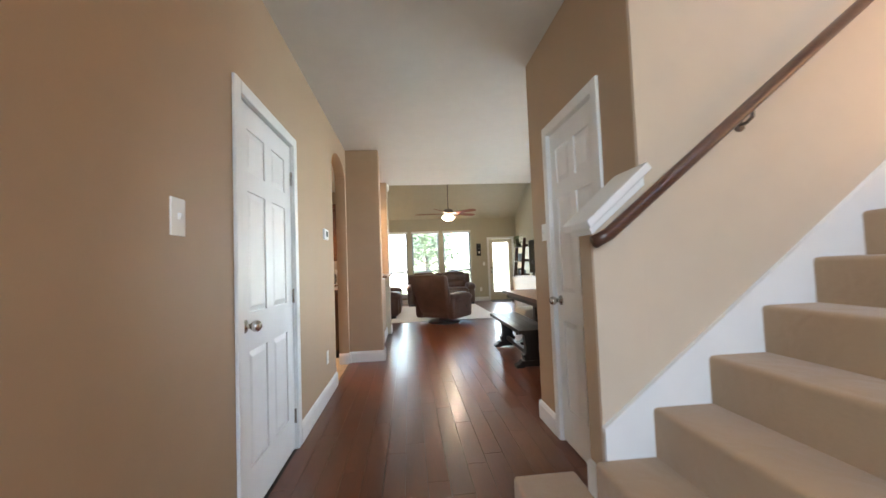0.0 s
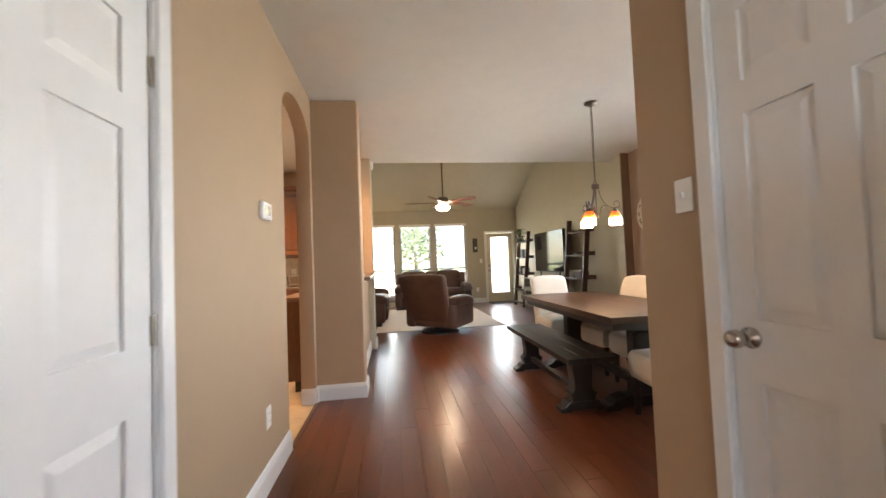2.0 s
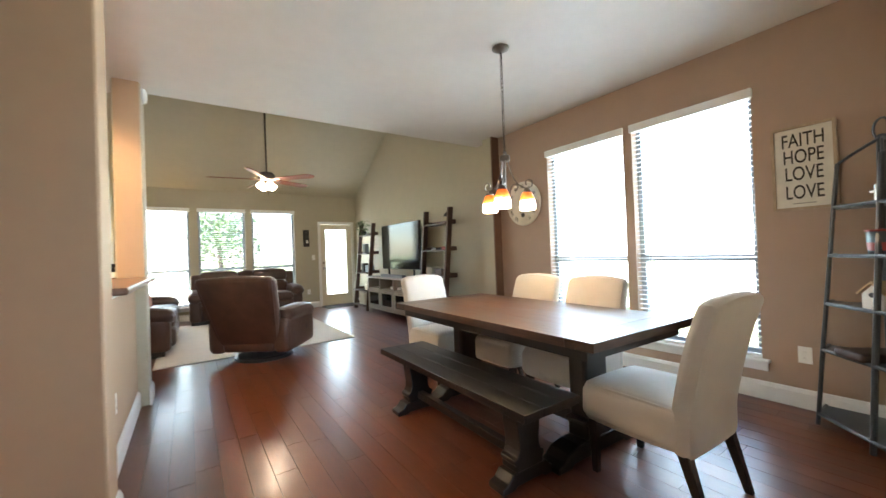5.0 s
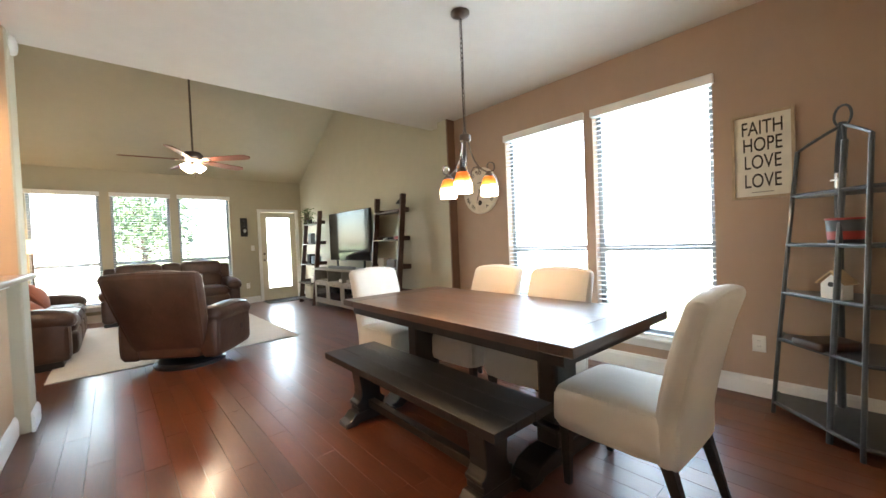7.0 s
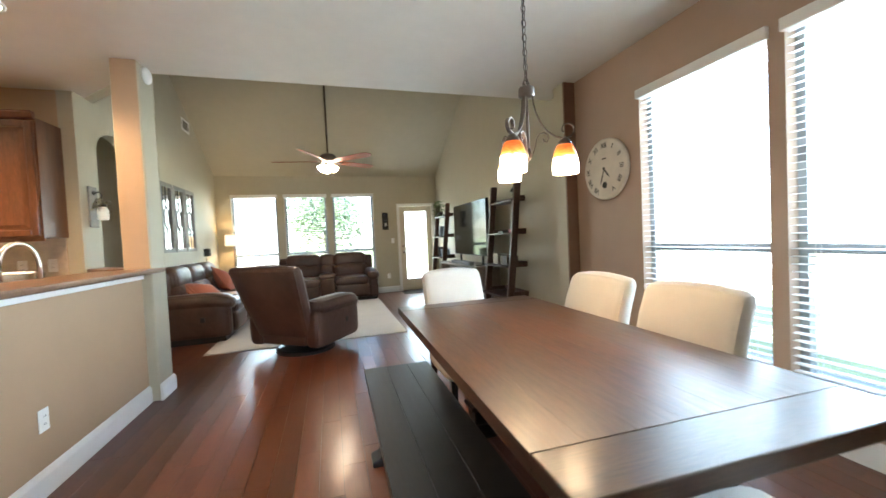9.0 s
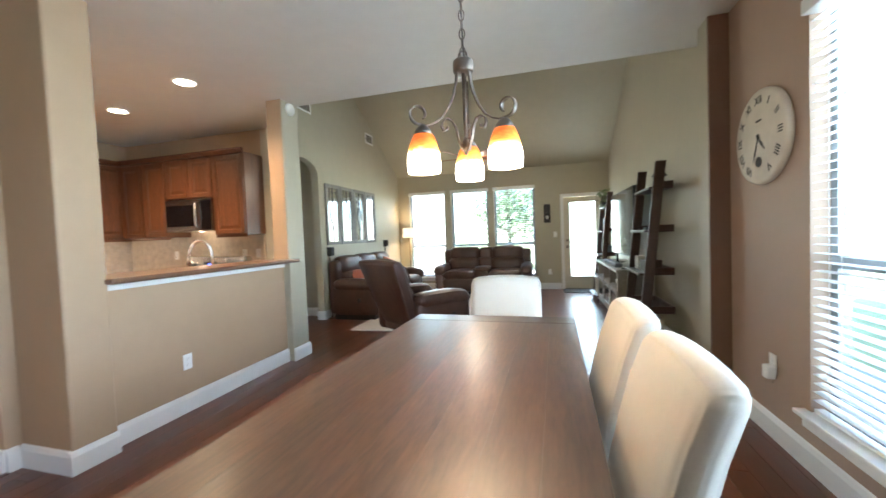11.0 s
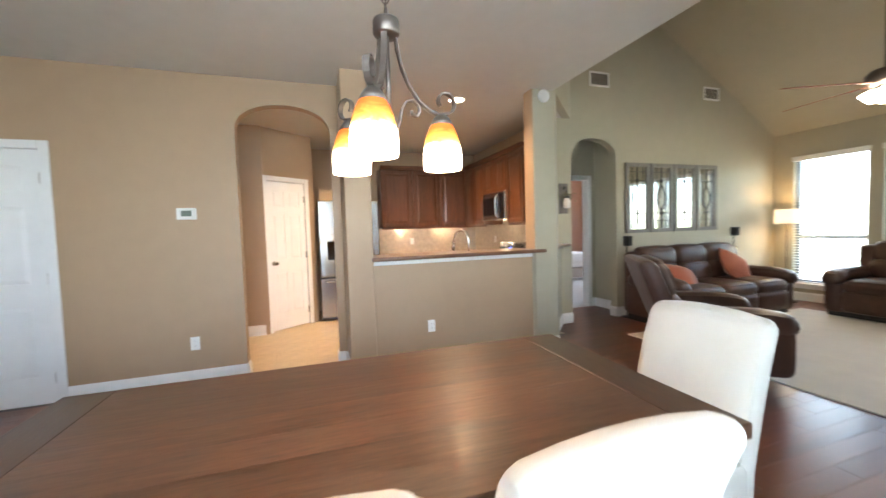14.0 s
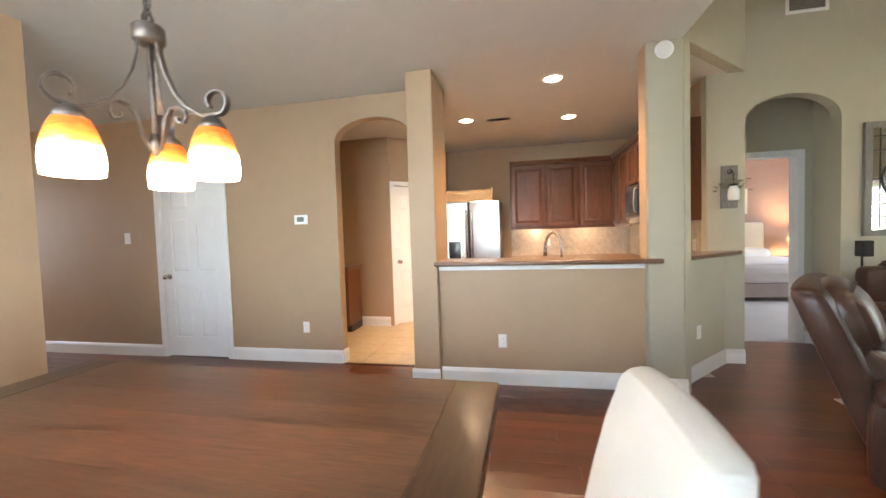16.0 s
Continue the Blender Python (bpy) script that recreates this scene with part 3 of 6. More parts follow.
def panel_door(name, m, w, h, knob_left, label, hinges=True):
    """A white moulded six-panel door in the opening; local frame as for casing()."""
    door = structure(part(name, boxed(0.008, w - 0.008, 0.022, 0.05, 0.012, h - 0.008, bevel=0.002), WHITE), label, "door")
    door.matrix_world = m
    s, mid = 0.115, 0.10
    xs = [(0.008 + s, w / 2 - mid / 2), (w / 2 + mid / 2, w - 0.008 - s)]
    zs = [(0.235, 0.80), (0.985, 1.60), (1.70, 1.92)]
    if w < 0.7:
        s, mid = 0.085, 0.08
        xs = [(0.008 + s, w / 2 - mid / 2), (w / 2 + mid / 2, w - 0.008 - s)]
    cuts_x = [0.008, xs[0][0], xs[0][1], xs[1][0], xs[1][1], w - 0.008]
    fr = bmesh.new()
    for a, c in ((cuts_x[0], cuts_x[1]), (cuts_x[2], cuts_x[3]), (cuts_x[4], cuts_x[5])):
        box(fr, a, c, 0.012, 0.022, 0.012, h - 0.008)
    for a, c in ((0.012, zs[0][0]), (zs[0][1], zs[1][0]), (zs[1][1], zs[2][0]), (zs[2][1], h - 0.008)):
        for u, v in xs:
            box(fr, u, v, 0.012, 0.022, a, c)
    part("stile_and_rail_frame", fr, WHITE, door)
    for u, v in xs:
        for a, c in zs:
            i, o = 0.034, 0.009
            bm = bmesh.new()
            hexa(bm, [(u + 0.004, 0.022, a + 0.004), (v - 0.004, 0.022, a + 0.004), (v - 0.004, 0.022, c - 0.004), (u + 0.004, 0.022, c - 0.004),
                      (u + i, 0.022 - o, a + i), (v - i, 0.022 - o, a + i), (v - i, 0.022 - o, c - i), (u + i, 0.022 - o, c - i)])
            bmesh.ops.recalc_face_normals(bm, faces=bm.faces[:])
            part("door_panel", bm, WHITE, door)
    kx = 0.07 if knob_left else w - 0.07
    prof = [(0.032, 0), (0.032, 0.006), (0.014, 0.012), (0.012, 0.03), (0.019, 0.034), (0.026, 0.046), (0.028, 0.058), (0.023, 0.071), (0.01, 0.079)]
    k = part("door_knob", move(turned(prof, 20), Matrix.Translation((kx, 0.012, 0.93)) @ Matrix.Rotation(radians(90), 4, 'X')), NICKEL, door, "round brushed nickel knob", True)
    if hinges:
        hx = w - 0.006 if knob_left else 0.006
        for z in (0.22, 1.02, 1.82):
            bm = boxed(hx - 0.012, hx + 0.012, 0.004, 0.014, z - 0.045, z + 0.045, bevel=0.002)
            merge(bm, move(turned([(0.006, -0.048), (0.006, 0.048)], 8), Matrix.Translation((hx, 0.004, z))))
            part("hinge", bm, NICKEL, door)
    return door


def frame_at(x, y, turn):
    return pose(x, y, 0, 0, 0, turn)


# west wall door: its local x runs along +y, so that the room lies at +x
west_door = frame_at(WX, 1.775, 90)
casing("trim_door_west", west_door, 0.825, 2.05)
panel_door("door_1", west_door, 0.825, 2.05, True, "closed white six-panel door with a nickel knob")
closet_door = frame_at(1.07, 2.415, -90)
casing("trim_door_closet", closet_door, 0.645, 2.05)
panel_door("door_2", closet_door, 0.645, 2.05, True, "closed narrow white six-panel closet door")
pan_door = pan @ pose(0.10, 0, 0)
casing("trim_door_pantry", pan_door, 0.59, 2.05, 0.1)
panel_door("door_3", pan_door, 0.59, 2.05, True, "closed white six-panel pantry door")
bed_casing = frame_at(-1.85, 7.99, 90)
casing("trim_door_bedroom", bed_casing, 0.80, 2.05)


# ---- windows, patio door, outside ----
# frame vinyl darkened: its backlit shade is put into the base colour
VINYL = plain("grey_white_vinyl", (0.26, 0.29, 0.31), 0.4, var=0.03, relief=0.03)
SLAT = plain("white_blind_slat", (0.80, 0.80, 0.78), 0.45, var=0.02, relief=0.04)


def window(name, m, w, h, rail, label, tilt):
    """A single-hung window in an opening; local x along the width, y outward, z from the opening's foot."""
    win = structure(new(name), label, "window")
    win.matrix_world = m
    bm = bmesh.new()
    for a in ((0, 0.045, 0, h), (w - 0.045, w, 0, h), (0.045, w - 0.045, 0, 0.05), (0.045, w - 0.045, h - 0.045, h), (0.045, w - 0.045, rail - 0.025, rail + 0.03)):
        box(bm, a[0], a[1], 0.085, 0.14, a[2], a[3])
    part("window_frame", bm, VINYL, win)
    for z0, z1 in ((0.05, rail - 0.025), (rail + 0.03, h - 0.045)):
        p = part("pane", boxed(0.045, w - 0.045, 0.11, 0.115, z0, z1), GLASS, win)
        p.visible_shadow = False
    sill = boxed(-0.05, w + 0.05, -0.055, 0.085, -0.022, 0.002, bevel=0.006)
    merge(sill, boxed(-0.035, w + 0.035, -0.02, -0.002, -0.085, -0.022, bevel=0.004))
    part("window_sill", sill, WHITE, win)
    blind = part("valance", boxed(-0.012, w + 0.012, -0.03, 0.05, h - 0.065, h + 0.008, bevel=0.006), SLAT, win, "white blind valance")
    first = None
    z = h - 0.1
    while z > 0.05:
        mm = pose(w / 2, 0.03, z, tilt, 0, 0)
        if first is None:
            hw = w / 2 - 0.008
            bm = bmesh.new()
            pts = [(-0.025, 0.0), (-0.009, 0.003), (0.009, 0.003), (0.025, 0.0), (0.009, 0.0005), (-0.009, 0.0005)]
            first = part("slat", move(extruded(pts, -hw, hw, "x"), Matrix.Identity(4)), SLAT, win)
            first.matrix_basis = mm
        else:
            share("slat", first, win, mm)
        z -= 0.0435
    part("bottom_rail", boxed(0.008, w - 0.008, 0.008, 0.052, 0.006, 0.026, bevel=0.004), SLAT, win)
    for x in (0.12, w - 0.12):
        part("ladder_cord", merge(tube([(x, 0.006, 0.02), (x, 0.006, h - 0.06)], 0.0012, 5), tube([(x, 0.054, 0.02), (x, 0.054, h - 0.06)], 0.0012, 5)), SLAT, win)
    return win


n = 0
for a, c in WINS:
    n += 1
    window("window_%d" % n, pose(a, 12.0, 0.28), c - a, 2.02, 0.74, "tall window with open white horizontal blinds", 4)
for a, c in RWINS:
    n += 1
    window("window_%d" % n, frame_at(EX, c, -90) @ pose(0, 0, 0.30), c - a, 2.04, 0.76, "tall dining room window with open white blinds", 4)

# entry and stair windows behind the walk
for a, c, z0, z1 in ((-0.6, 0.3, 0.9, 2.3), (1.8, 3.4, 3.2, 4.6)):
    n += 1
    win = structure(new("window_%d" % n), "plain white framed entry window", "window")
    bm = bmesh.new()
    for e in ((a, a + 0.05, z0, z1), (c - 0.05, c, z0, z1), (a + 0.05, c - 0.05, z0, z0 + 0.05), (a + 0.05, c - 0.05, z1 - 0.05, z1), ((a + c) / 2 - 0.03, (a + c) / 2 + 0.03, z0 + 0.05, z1 - 0.05)):
        box(bm, e[0], e[1], -2.5, -2.44, e[2], e[3])
    part("window_frame", bm, WHITE, win)

# patio door
PATIO = wall_paint("cream_door_paint", (0.62, 0.56, 0.44))
pd = frame_at(2.71, 12.0, 0)
casing("trim_door_patio", pd, 0.78, 2.0, 0.15)
door = structure(new("door_4"), "cream half-lite patio door with a large bright pane", "door")
door.matrix_world = pd
bm = bmesh.new()
for e in ((0.008, 0.125, 0.015, 1.99), (0.655, 0.772, 0.015, 1.99), (0.125, 0.655, 0.015, 0.27), (0.125, 0.655, 1.88, 1.99)):
    box(bm, e[0], e[1], 0.03, 0.075, e[2], e[3])
part("door_frame", bm, PATIO, door)
part("glazing_bead", merge(boxed(0.118, 0.135, 0.02, 0.03, 0.262, 1.888), boxed(0.645, 0.662, 0.02, 0.03, 0.262, 1.888), boxed(0.135, 0.645, 0.02, 0.03, 0.262, 0.278), boxed(0.135, 0.645, 0.02, 0.03, 1.872, 1.888)), WHITE, door)
p = part("pane", boxed(0.125, 0.655, 0.05, 0.056, 0.27, 1.88), GLASS, door)
p.visible_shadow = False
knob = [(0.03, 0), (0.03, 0.008), (0.012, 0.012), (0.012, 0.035), (0.027, 0.045), (0.027, 0.055), (0.012, 0.063)]
part("door_knob", move(turned(knob, 16), Matrix.Translation((0.065, 0.03, 0.92)) @ Matrix.Rotation(radians(90), 4, 'X')), NICKEL, door, "nickel knob", True)
part("deadbolt", move(turned([(0.028, 0), (0.028, 0.012), (0.02, 0.02), (0.01, 0.022)], 16), Matrix.Translation((0.065, 0.03, 1.06)) @ Matrix.Rotation(radians(90), 4, 'X')), NICKEL, door, "nickel deadbolt", True)
part("threshold", boxed(0, 0.78, -0.02, 0.12, 0.0, 0.014, bevel=0.004), BRONZE, door)

# lawn and tree
LAWN = plain("sunlit_lawn", (0.27, 0.31, 0.15), 0.9, var=0.3, scale=0.8, fine=40, relief=0.6, dist=0.03)
PATIOSLAB = plain("pale_concrete", (0.5, 0.48, 0.44), 0.8, var=0.12, scale=2, relief=0.3)
bm = bmesh.new()
r = 400.0
bm.faces.new([bm.verts.new(q) for q in ((-r, -r, -0.2), (r, -r, -0.2), (r, r, -0.2), (-r, r, -0.2))])
structure(part("ground", bm, LAWN), "sunlit green lawn around the house", "ground")
structure(part("pavement", boxed(-6, 8, 12.2, 17.5, -0.25, -0.1), PATIOSLAB), "pale concrete patio slab", "pavement")
BARK = plain("grey_brown_bark", (0.14, 0.1, 0.07), 0.9, var=0.3, scale=8, relief=0.8, dist=0.02)
LEAF = plain("fresh_green_leaf", (0.12, 0.175, 0.07), 0.5, var=0.4, scale=2.0, relief=0.0)


def tree(p, h, crown):
    t = thing("tree", pose(*p), "young leafy garden tree on the lawn", "tree", "garden trees")
    trunk = tube([(0, 0, 0), (0.03, 0.02, h * 0.3), (-0.02, 0.03, h * 0.6), (0.03, 0, h * 0.92)], 0.11, 9, 0.03)
    rnd = random.Random(11)
    tips = []
    for i in range(15):
        a, z = i * 2.4, h * (0.32 + 0.035 * i)
        l = crown * (0.9 - 0.035 * i)
        tip = Vector((l * math.cos(a), l * math.sin(a), z + l * 0.45))
        tips.append(tip)
        merge(trunk, tube([(0, 0, z), tuple(tip * 0.5 + Vector((0, 0, z * 0.5 + 0.05))), tuple(tip)], 0.035, 5, 0.008))
    part("trunk", trunk, BARK, t)
    vs, fs = [], []
    for k in range(5200):
        c = rnd.choice(tips)
        o = Vector((rnd.gauss(0, 0.36), rnd.gauss(0, 0.36), rnd.gauss(0.05, 0.3)))
        q = c * rnd.uniform(0.55, 1.05) + o + Vector((0, 0, (1 - rnd.uniform(0.6, 1.0)) * c.z * 0.4))
        u = Vector((rnd.gauss(0, 1), rnd.gauss(0, 1), rnd.gauss(0, 0.6))).normalized()
        w = u.orthogonal().normalized()
        s = rnd.uniform(0.05, 0.1)
        i0 = len(vs)
        vs += [tuple(q - u * s), tuple(q + w * s * 0.45), tuple(q + u * s), tuple(q - w * s * 0.45)]
        fs.append((i0, i0 + 1, i0 + 2, i0 + 3))
    me = bpy.data.meshes.new("crown")
    me.from_pydata(vs, [], fs)
    me.materials.append(LEAF)
    o = new("crown", me)
    o.parent = t
    return t


tree((0.95, 18.2, -0.2), 4.2, 1.6)


# ---- dining room ----
def trestle_leg(w, z0, z1, d, y):
    """A heavy turned-look trestle leg: block, collar, waisted shaft and collar, deep by 2 * d."""
    h = z1 - z0
    side = [(0.9, 0), (0.9, 0.1), (1.0, 0.13), (1.0, 0.19), (0.8, 0.22), (0.68, 0.3), (0.66, 0.42), (0.72, 0.58), (0.78, 0.72), (0.78, 0.84), (1.0, 0.88), (1.0, 1.0)]
    outline = [(w * a, z0 + h * b) for a, b in side]
    return extruded(outline + [(-a, b) for a, b in outline[::-1]], y - d, y + d, "y", 0.006)


def dining_table():
    """Trestle table, local y along its length."""
    t = thing("dining_table", pose(1.983, 4.73, 0, 0, 0, -1.3), "dark walnut trestle dining table with breadboard ends", "table")
    L, W, Z = 0.985, 0.472, 0.767
    nb = 7
    for i in range(nb):
        x0, x1 = -W + 2 * W * i / nb, -W + 2 * W * (i + 1) / nb
        part("tabletop_plank", boxed(x0 + 0.0002, x1 - 0.0002, -L + 0.16, L - 0.16, Z - 0.045, Z), TABLE, t)
    for s in (-1, 1):
        part("breadboard_end", boxed(-W, W, s * L, s * (L - 0.159), Z - 0.045, Z + 0.0005, bevel=0.004), BREAD, t)
    ap = bmesh.new()
    for s in (-1, 1):
        box(ap, s * (W - 0.05), s * (W - 0.075), -L + 0.07, L - 0.07, Z - 0.105, Z - 0.046)
        box(ap, -W + 0.075, W - 0.075, s * (L - 0.07), s * (L - 0.095), Z - 0.105, Z - 0.046)
    part("apron", ap, BLACKWOOD, t)
    for s in (-1, 1):
        y = s * 0.60
        foot = extruded([(-0.36, 0), (-0.26, 0), (-0.23, 0.02), (0.23, 0.02), (0.26, 0), (0.36, 0), (0.36, 0.035), (0.31, 0.05), (0.27, 0.085), (0.18, 0.105), (-0.18, 0.105), (-0.27, 0.085), (-0.31, 0.05), (-0.36, 0.035)], y - 0.07, y + 0.07, "y", 0.007)
        part("foot", foot, BLACKWOOD, t)
        leg = boxed(-0.115, 0.115, y - 0.065, y + 0.065, 0.105, 0.19, bevel=0.01)
        merge(leg, boxed(-0.135, 0.135, y - 0.075, y + 0.075, 0.19, 0.215, bevel=0.008), boxed(-0.105, 0.105, y - 0.06, y + 0.06, 0.215, 0.60, bevel=0.02),
              boxed(-0.13, 0.13, y - 0.072, y + 0.072, 0.60, 0.63, bevel=0.008))
        part("leg", leg, BLACKWOOD, t)
        part("bearer", extruded([(-0.36, 0.72), (-0.36, 0.68), (-0.26, 0.63), (0.26, 0.63), (0.36, 0.68), (0.36, 0.72)], y - 0.05, y + 0.05, "y", 0.005), BLACKWOOD, t)
    part("stretcher", boxed(-0.035, 0.035, -0.54, 0.54, 0.13, 0.20, bevel=0.008), BLACKWOOD, t)
    return t


def bench():
    t = thing("dining_bench", pose(1.46, 4.735, 0, 0, 0, -0.8), "dark wooden trestle bench beside the dining table", "bench")
    L, W, Z = 0.78, 0.195, 0.45
    nb = 3
    for i in range(nb):
        x0, x1 = -W + 2 * W * i / nb, -W + 2 * W * (i + 1) / nb
        part("seat_plank", boxed(x0 + 0.0006, x1 - 0.0006, -L, L, Z - 0.04, Z, bevel=0.0012, seg=1), BENCH, t)
    for s in (-1, 1):
        y = s * 0.56
        part("foot", extruded([(-0.19, 0), (-0.11, 0), (-0.09, 0.015), (0.09, 0.015), (0.11, 0), (0.19, 0), (0.19, 0.03), (0.15, 0.045), (0.12, 0.08), (-0.12, 0.08), (-0.15, 0.045), (-0.19, 0.03)], y - 0.055, y + 0.055, "y", 0.006), BLACKWOOD, t)
        leg = trestle_leg(0.105, 0.08, 0.41, 0.055, y)
        part("leg", leg, BLACKWOOD, t)
    part("stretcher", boxed(-0.025, 0.025, -0.51, 0.51, 0.1, 0.15, bevel=0.006), BLACKWOOD, t)
    return t


BREAD = wood("breadboard_walnut", (0.022, 0.011, 0.006), (0.095, 0.047, 0.025), 0.34, (1.0, 12, 12), 1.6, 0.1, 0.2, 0.3)
BENCH = wood("dark_bench_wood", (0.007, 0.0055, 0.005), (0.022, 0.016, 0.013), 0.4, (11, 1.0, 11), 1.6, 0.15, 0.1, 0.15)
dining_table()
bench()


def parsons_chair(m, label):
    """Slipcovered chair; it faces local +y, the origin on the floor under its seat."""
    t = thing("dining_chair", m, label, "chair", "chairs round the table")
    w = 0.242
    seat = cushion(-w, w, -0.22, 0.27, 0.28, 0.475, 0.035, 0.012)
    for v in seat.verts:
        if v.co.z < 0.36:
            v.co.x *= 1.012 + 0.006 * math.sin(v.co.y * 40)
            v.co.y *= 1.01
    part("seat", seat, CREAMCLOTH, t)
    back = cushion(-w, w, -0.265, -0.17, 0.26, 0.965, 0.04, 0.006)
    for v in back.verts:
        k = max(0.0, v.co.z - 0.42)
        v.co.y -= 0.16 * k + 0.16 * k * k
        v.co.x *= 1.0 - 0.06 * (0.98 - v.co.z) * 0.4
        v.co.z -= 0.02 * (v.co.x / w) ** 2 if v.co.z > 0.8 else 0
    part("backrest", back, CREAMCLOTH, t)
    for sx in (-1, 1):
        bm = bmesh.new()
        x, y = sx * (w - 0.035), 0.225
        hexa(bm, [(x - 0.016, y - 0.016, 0), (x + 0.016, y - 0.016, 0), (x + 0.016, y + 0.016, 0), (x - 0.016, y + 0.016, 0),
                  (x - 0.025, y - 0.025, 0.3), (x + 0.025, y - 0.025, 0.3), (x + 0.025, y + 0.025, 0.3), (x - 0.025, y + 0.025, 0.3)])
        bmesh.ops.bevel(bm, geom=bm.edges[:], offset=0.004, segments=1, affect='EDGES')
        part("leg", bm, BLACKWOOD, t)
        y0, y1 = -0.30, -0.215
        bm = bmesh.new()
        hexa(bm, [(x - 0.016, y0 - 0.018, 0), (x + 0.016, y0 - 0.018, 0), (x + 0.016, y0 + 0.014, 0), (x - 0.016, y0 + 0.014, 0),
                  (x - 0.025, y1 - 0.025, 0.3), (x + 0.025, y1 - 0.025, 0.3), (x + 0.025, y1 + 0.025, 0.3), (x - 0.025, y1 + 0.025, 0.3)])
        bmesh.ops.bevel(bm, geom=bm.edges[:], offset=0.004, segments=1, affect='EDGES')
        part("leg", bm, BLACKWOOD, t)
    return t


chair = parsons_chair(pose(2.0, 3.75, 0, 0, 0, -2), "cream slipcovered dining chair with dark wooden legs")
for x, y, a in ((2.05, 5.78, 181), (2.318, 4.50, 91), (2.318, 5.10, 91)):
    copy_thing(chair, pose(x, y, 0, 0, 0, a))


# ---- foyer and stairs ----
stairs = thing("staircase", pose(0, 0, 0), "carpeted beige staircase with white skirting", "stairs")
RISE, RUN = 0.194, 0.256
for k in range(1, 15):
    x = 1.057 + RUN * (k - 3)
    y1 = 1.72 if k == 1 else 1.425
    x1 = x + RUN * (2 if k < 14 else 6)
    if k == 1:
        x1 = 0.848
    bm = cushion(x, x1, 0.33, y1, max(0.0, RISE * (k - 2)) if k > 2 else 0.0, RISE * k, 0.022, 0.0, 3)
    part("step", bm, CARPET, stairs)
    if k == 1:
        part("step", boxed(0.846, 1.33, 0.34, 1.42, 0, RISE - 0.02), CARPET, stairs)
sk = [(0.853, 0.20), (1.02, 0.20), (4.2, 2.66), (4.2, 3.08), (0.853, 0.50)]
part("skirt_board", extruded(sk, 1.414, 1.429, "y"), WHITE, stairs, "white sloping skirt board")
part("skirt_cap", extruded([(0.848, 0.492), (4.2, 3.07), (4.2, 3.092), (0.848, 0.514)], 1.406, 1.4295, "y"), WHITE, stairs)
cap = extruded([(0.812, 1.31), (1.085, 1.548), (1.065, 1.576), (0.797, 1.342)], 1.36, 1.605, "y", 0.006)
merge(cap, extruded([(0.834, 1.288), (1.07, 1.487), (1.07, 1.537), (0.818, 1.322)], 1.395, 1.585, "y", 0.004))
structure(part("trim_stub_cap", cap, WHITE), "white sloping cap on the knee wall", "trim")
b = extruded([(0.832, 0.195), (0.85, 0.195), (0.85, 0.33), (0.832, 0.32)], 1.43, 1.55, "y")
structure(part("baseboard", b, WHITE), "white baseboard at the knee wall", "baseboard")
b = boxed(0.85, 1.07, 1.552, 1.57, 0, 0.135)
structure(part("baseboard", b, WHITE), "white baseboard at the knee wall", "baseboard")

rail = thing("handrail", pose(0, 0, 0), "round brown wooden handrail on metal brackets", "handrail")
p0 = Vector((0.82, 1.36, 1.256))
part("rail", tube([p0, p0 + Vector((0.06, 0, 0.028)), p0 + Vector((0.16, 0, 0.108)), p0 + Vector((1.2, 0, 0.108 + 1.04 * 0.80)), p0 + Vector((3.0, 0, 0.108 + 2.84 * 0.80))], 0.026, 14), RAILWOOD, rail, "", True)
for dx in (0.72, 2.0):
    q = p0 + Vector((dx, 0, 0.108 + (dx - 0.16) * 0.80))
    bm = tube([q + Vector((0, 0, -0.02)), q + Vector((0, 0.0, -0.055)), q + Vector((0, 0.03, -0.07)), q + Vector((0, 0.072, -0.07))], 0.007, 8)
    merge(bm, move(turned([(0.026, 0), (0.026, 0.006), (0.01, 0.012)], 14), Matrix.Translation(q + Vector((0, 0.07, -0.07))) @ Matrix.Rotation(radians(90), 4, 'X')))
    part("bracket", bm, BRONZE, rail, "dark metal bracket")


def wall_plate(m, kind, label, w=0.072, h=0.117):
    """A cover plate on a wall: local y = 0 is the wall, room towards -y; origin at its middle."""
    name = "light_switch" if kind == "switch" else "wall_outlet"
    t = tagged(part(name, boxed(-w / 2, w / 2, -0.006, 0, -h / 2, h / 2, bevel=0.0025), PLASTIC), label, "switch" if kind == "switch" else "outlet")
    t.matrix_world = m
    n = max(1, round(w / 0.075))
    for i in range(n):
        x = (i - (n - 1) / 2) * 0.046
        if kind == "switch":
            part("toggle", move(boxed(-0.005, 0.005, -0.014, 0, -0.011, 0.011, bevel=0.002), Matrix.Translation((x, -0.004, 0.004)) @ Matrix.Rotation(radians(18), 4, 'X')), PLASTIC, t)
        else:
            for z in (-0.02, 0.02):
                o = part("socket", boxed(x - 0.016, x + 0.016, -0.008, -0.005, z - 0.014, z + 0.014, bevel=0.001), PLASTIC, t)
                part("slot", merge(boxed(x - 0.007, x - 0.005, -0.0086, -0.0078, z - 0.004, z + 0.006), boxed(x + 0.005, x + 0.007, -0.0086, -0.0078, z - 0.004, z + 0.006)), BLACK, o)
    return t


def on_west(y, z, x=WX):
    return pose(x, y, z, 0, 0, 90)


def on_east(y, z, x=EX):
    return pose(x, y, z, 0, 0, -90)


wall_plate(on_west(1.30, 1.387), "switch", "white light switch on the tan foyer wall", 0.08, 0.13)
wall_plate(on_west(3.567, 0.375), "outlet", "white wall outlet under the thermostat")
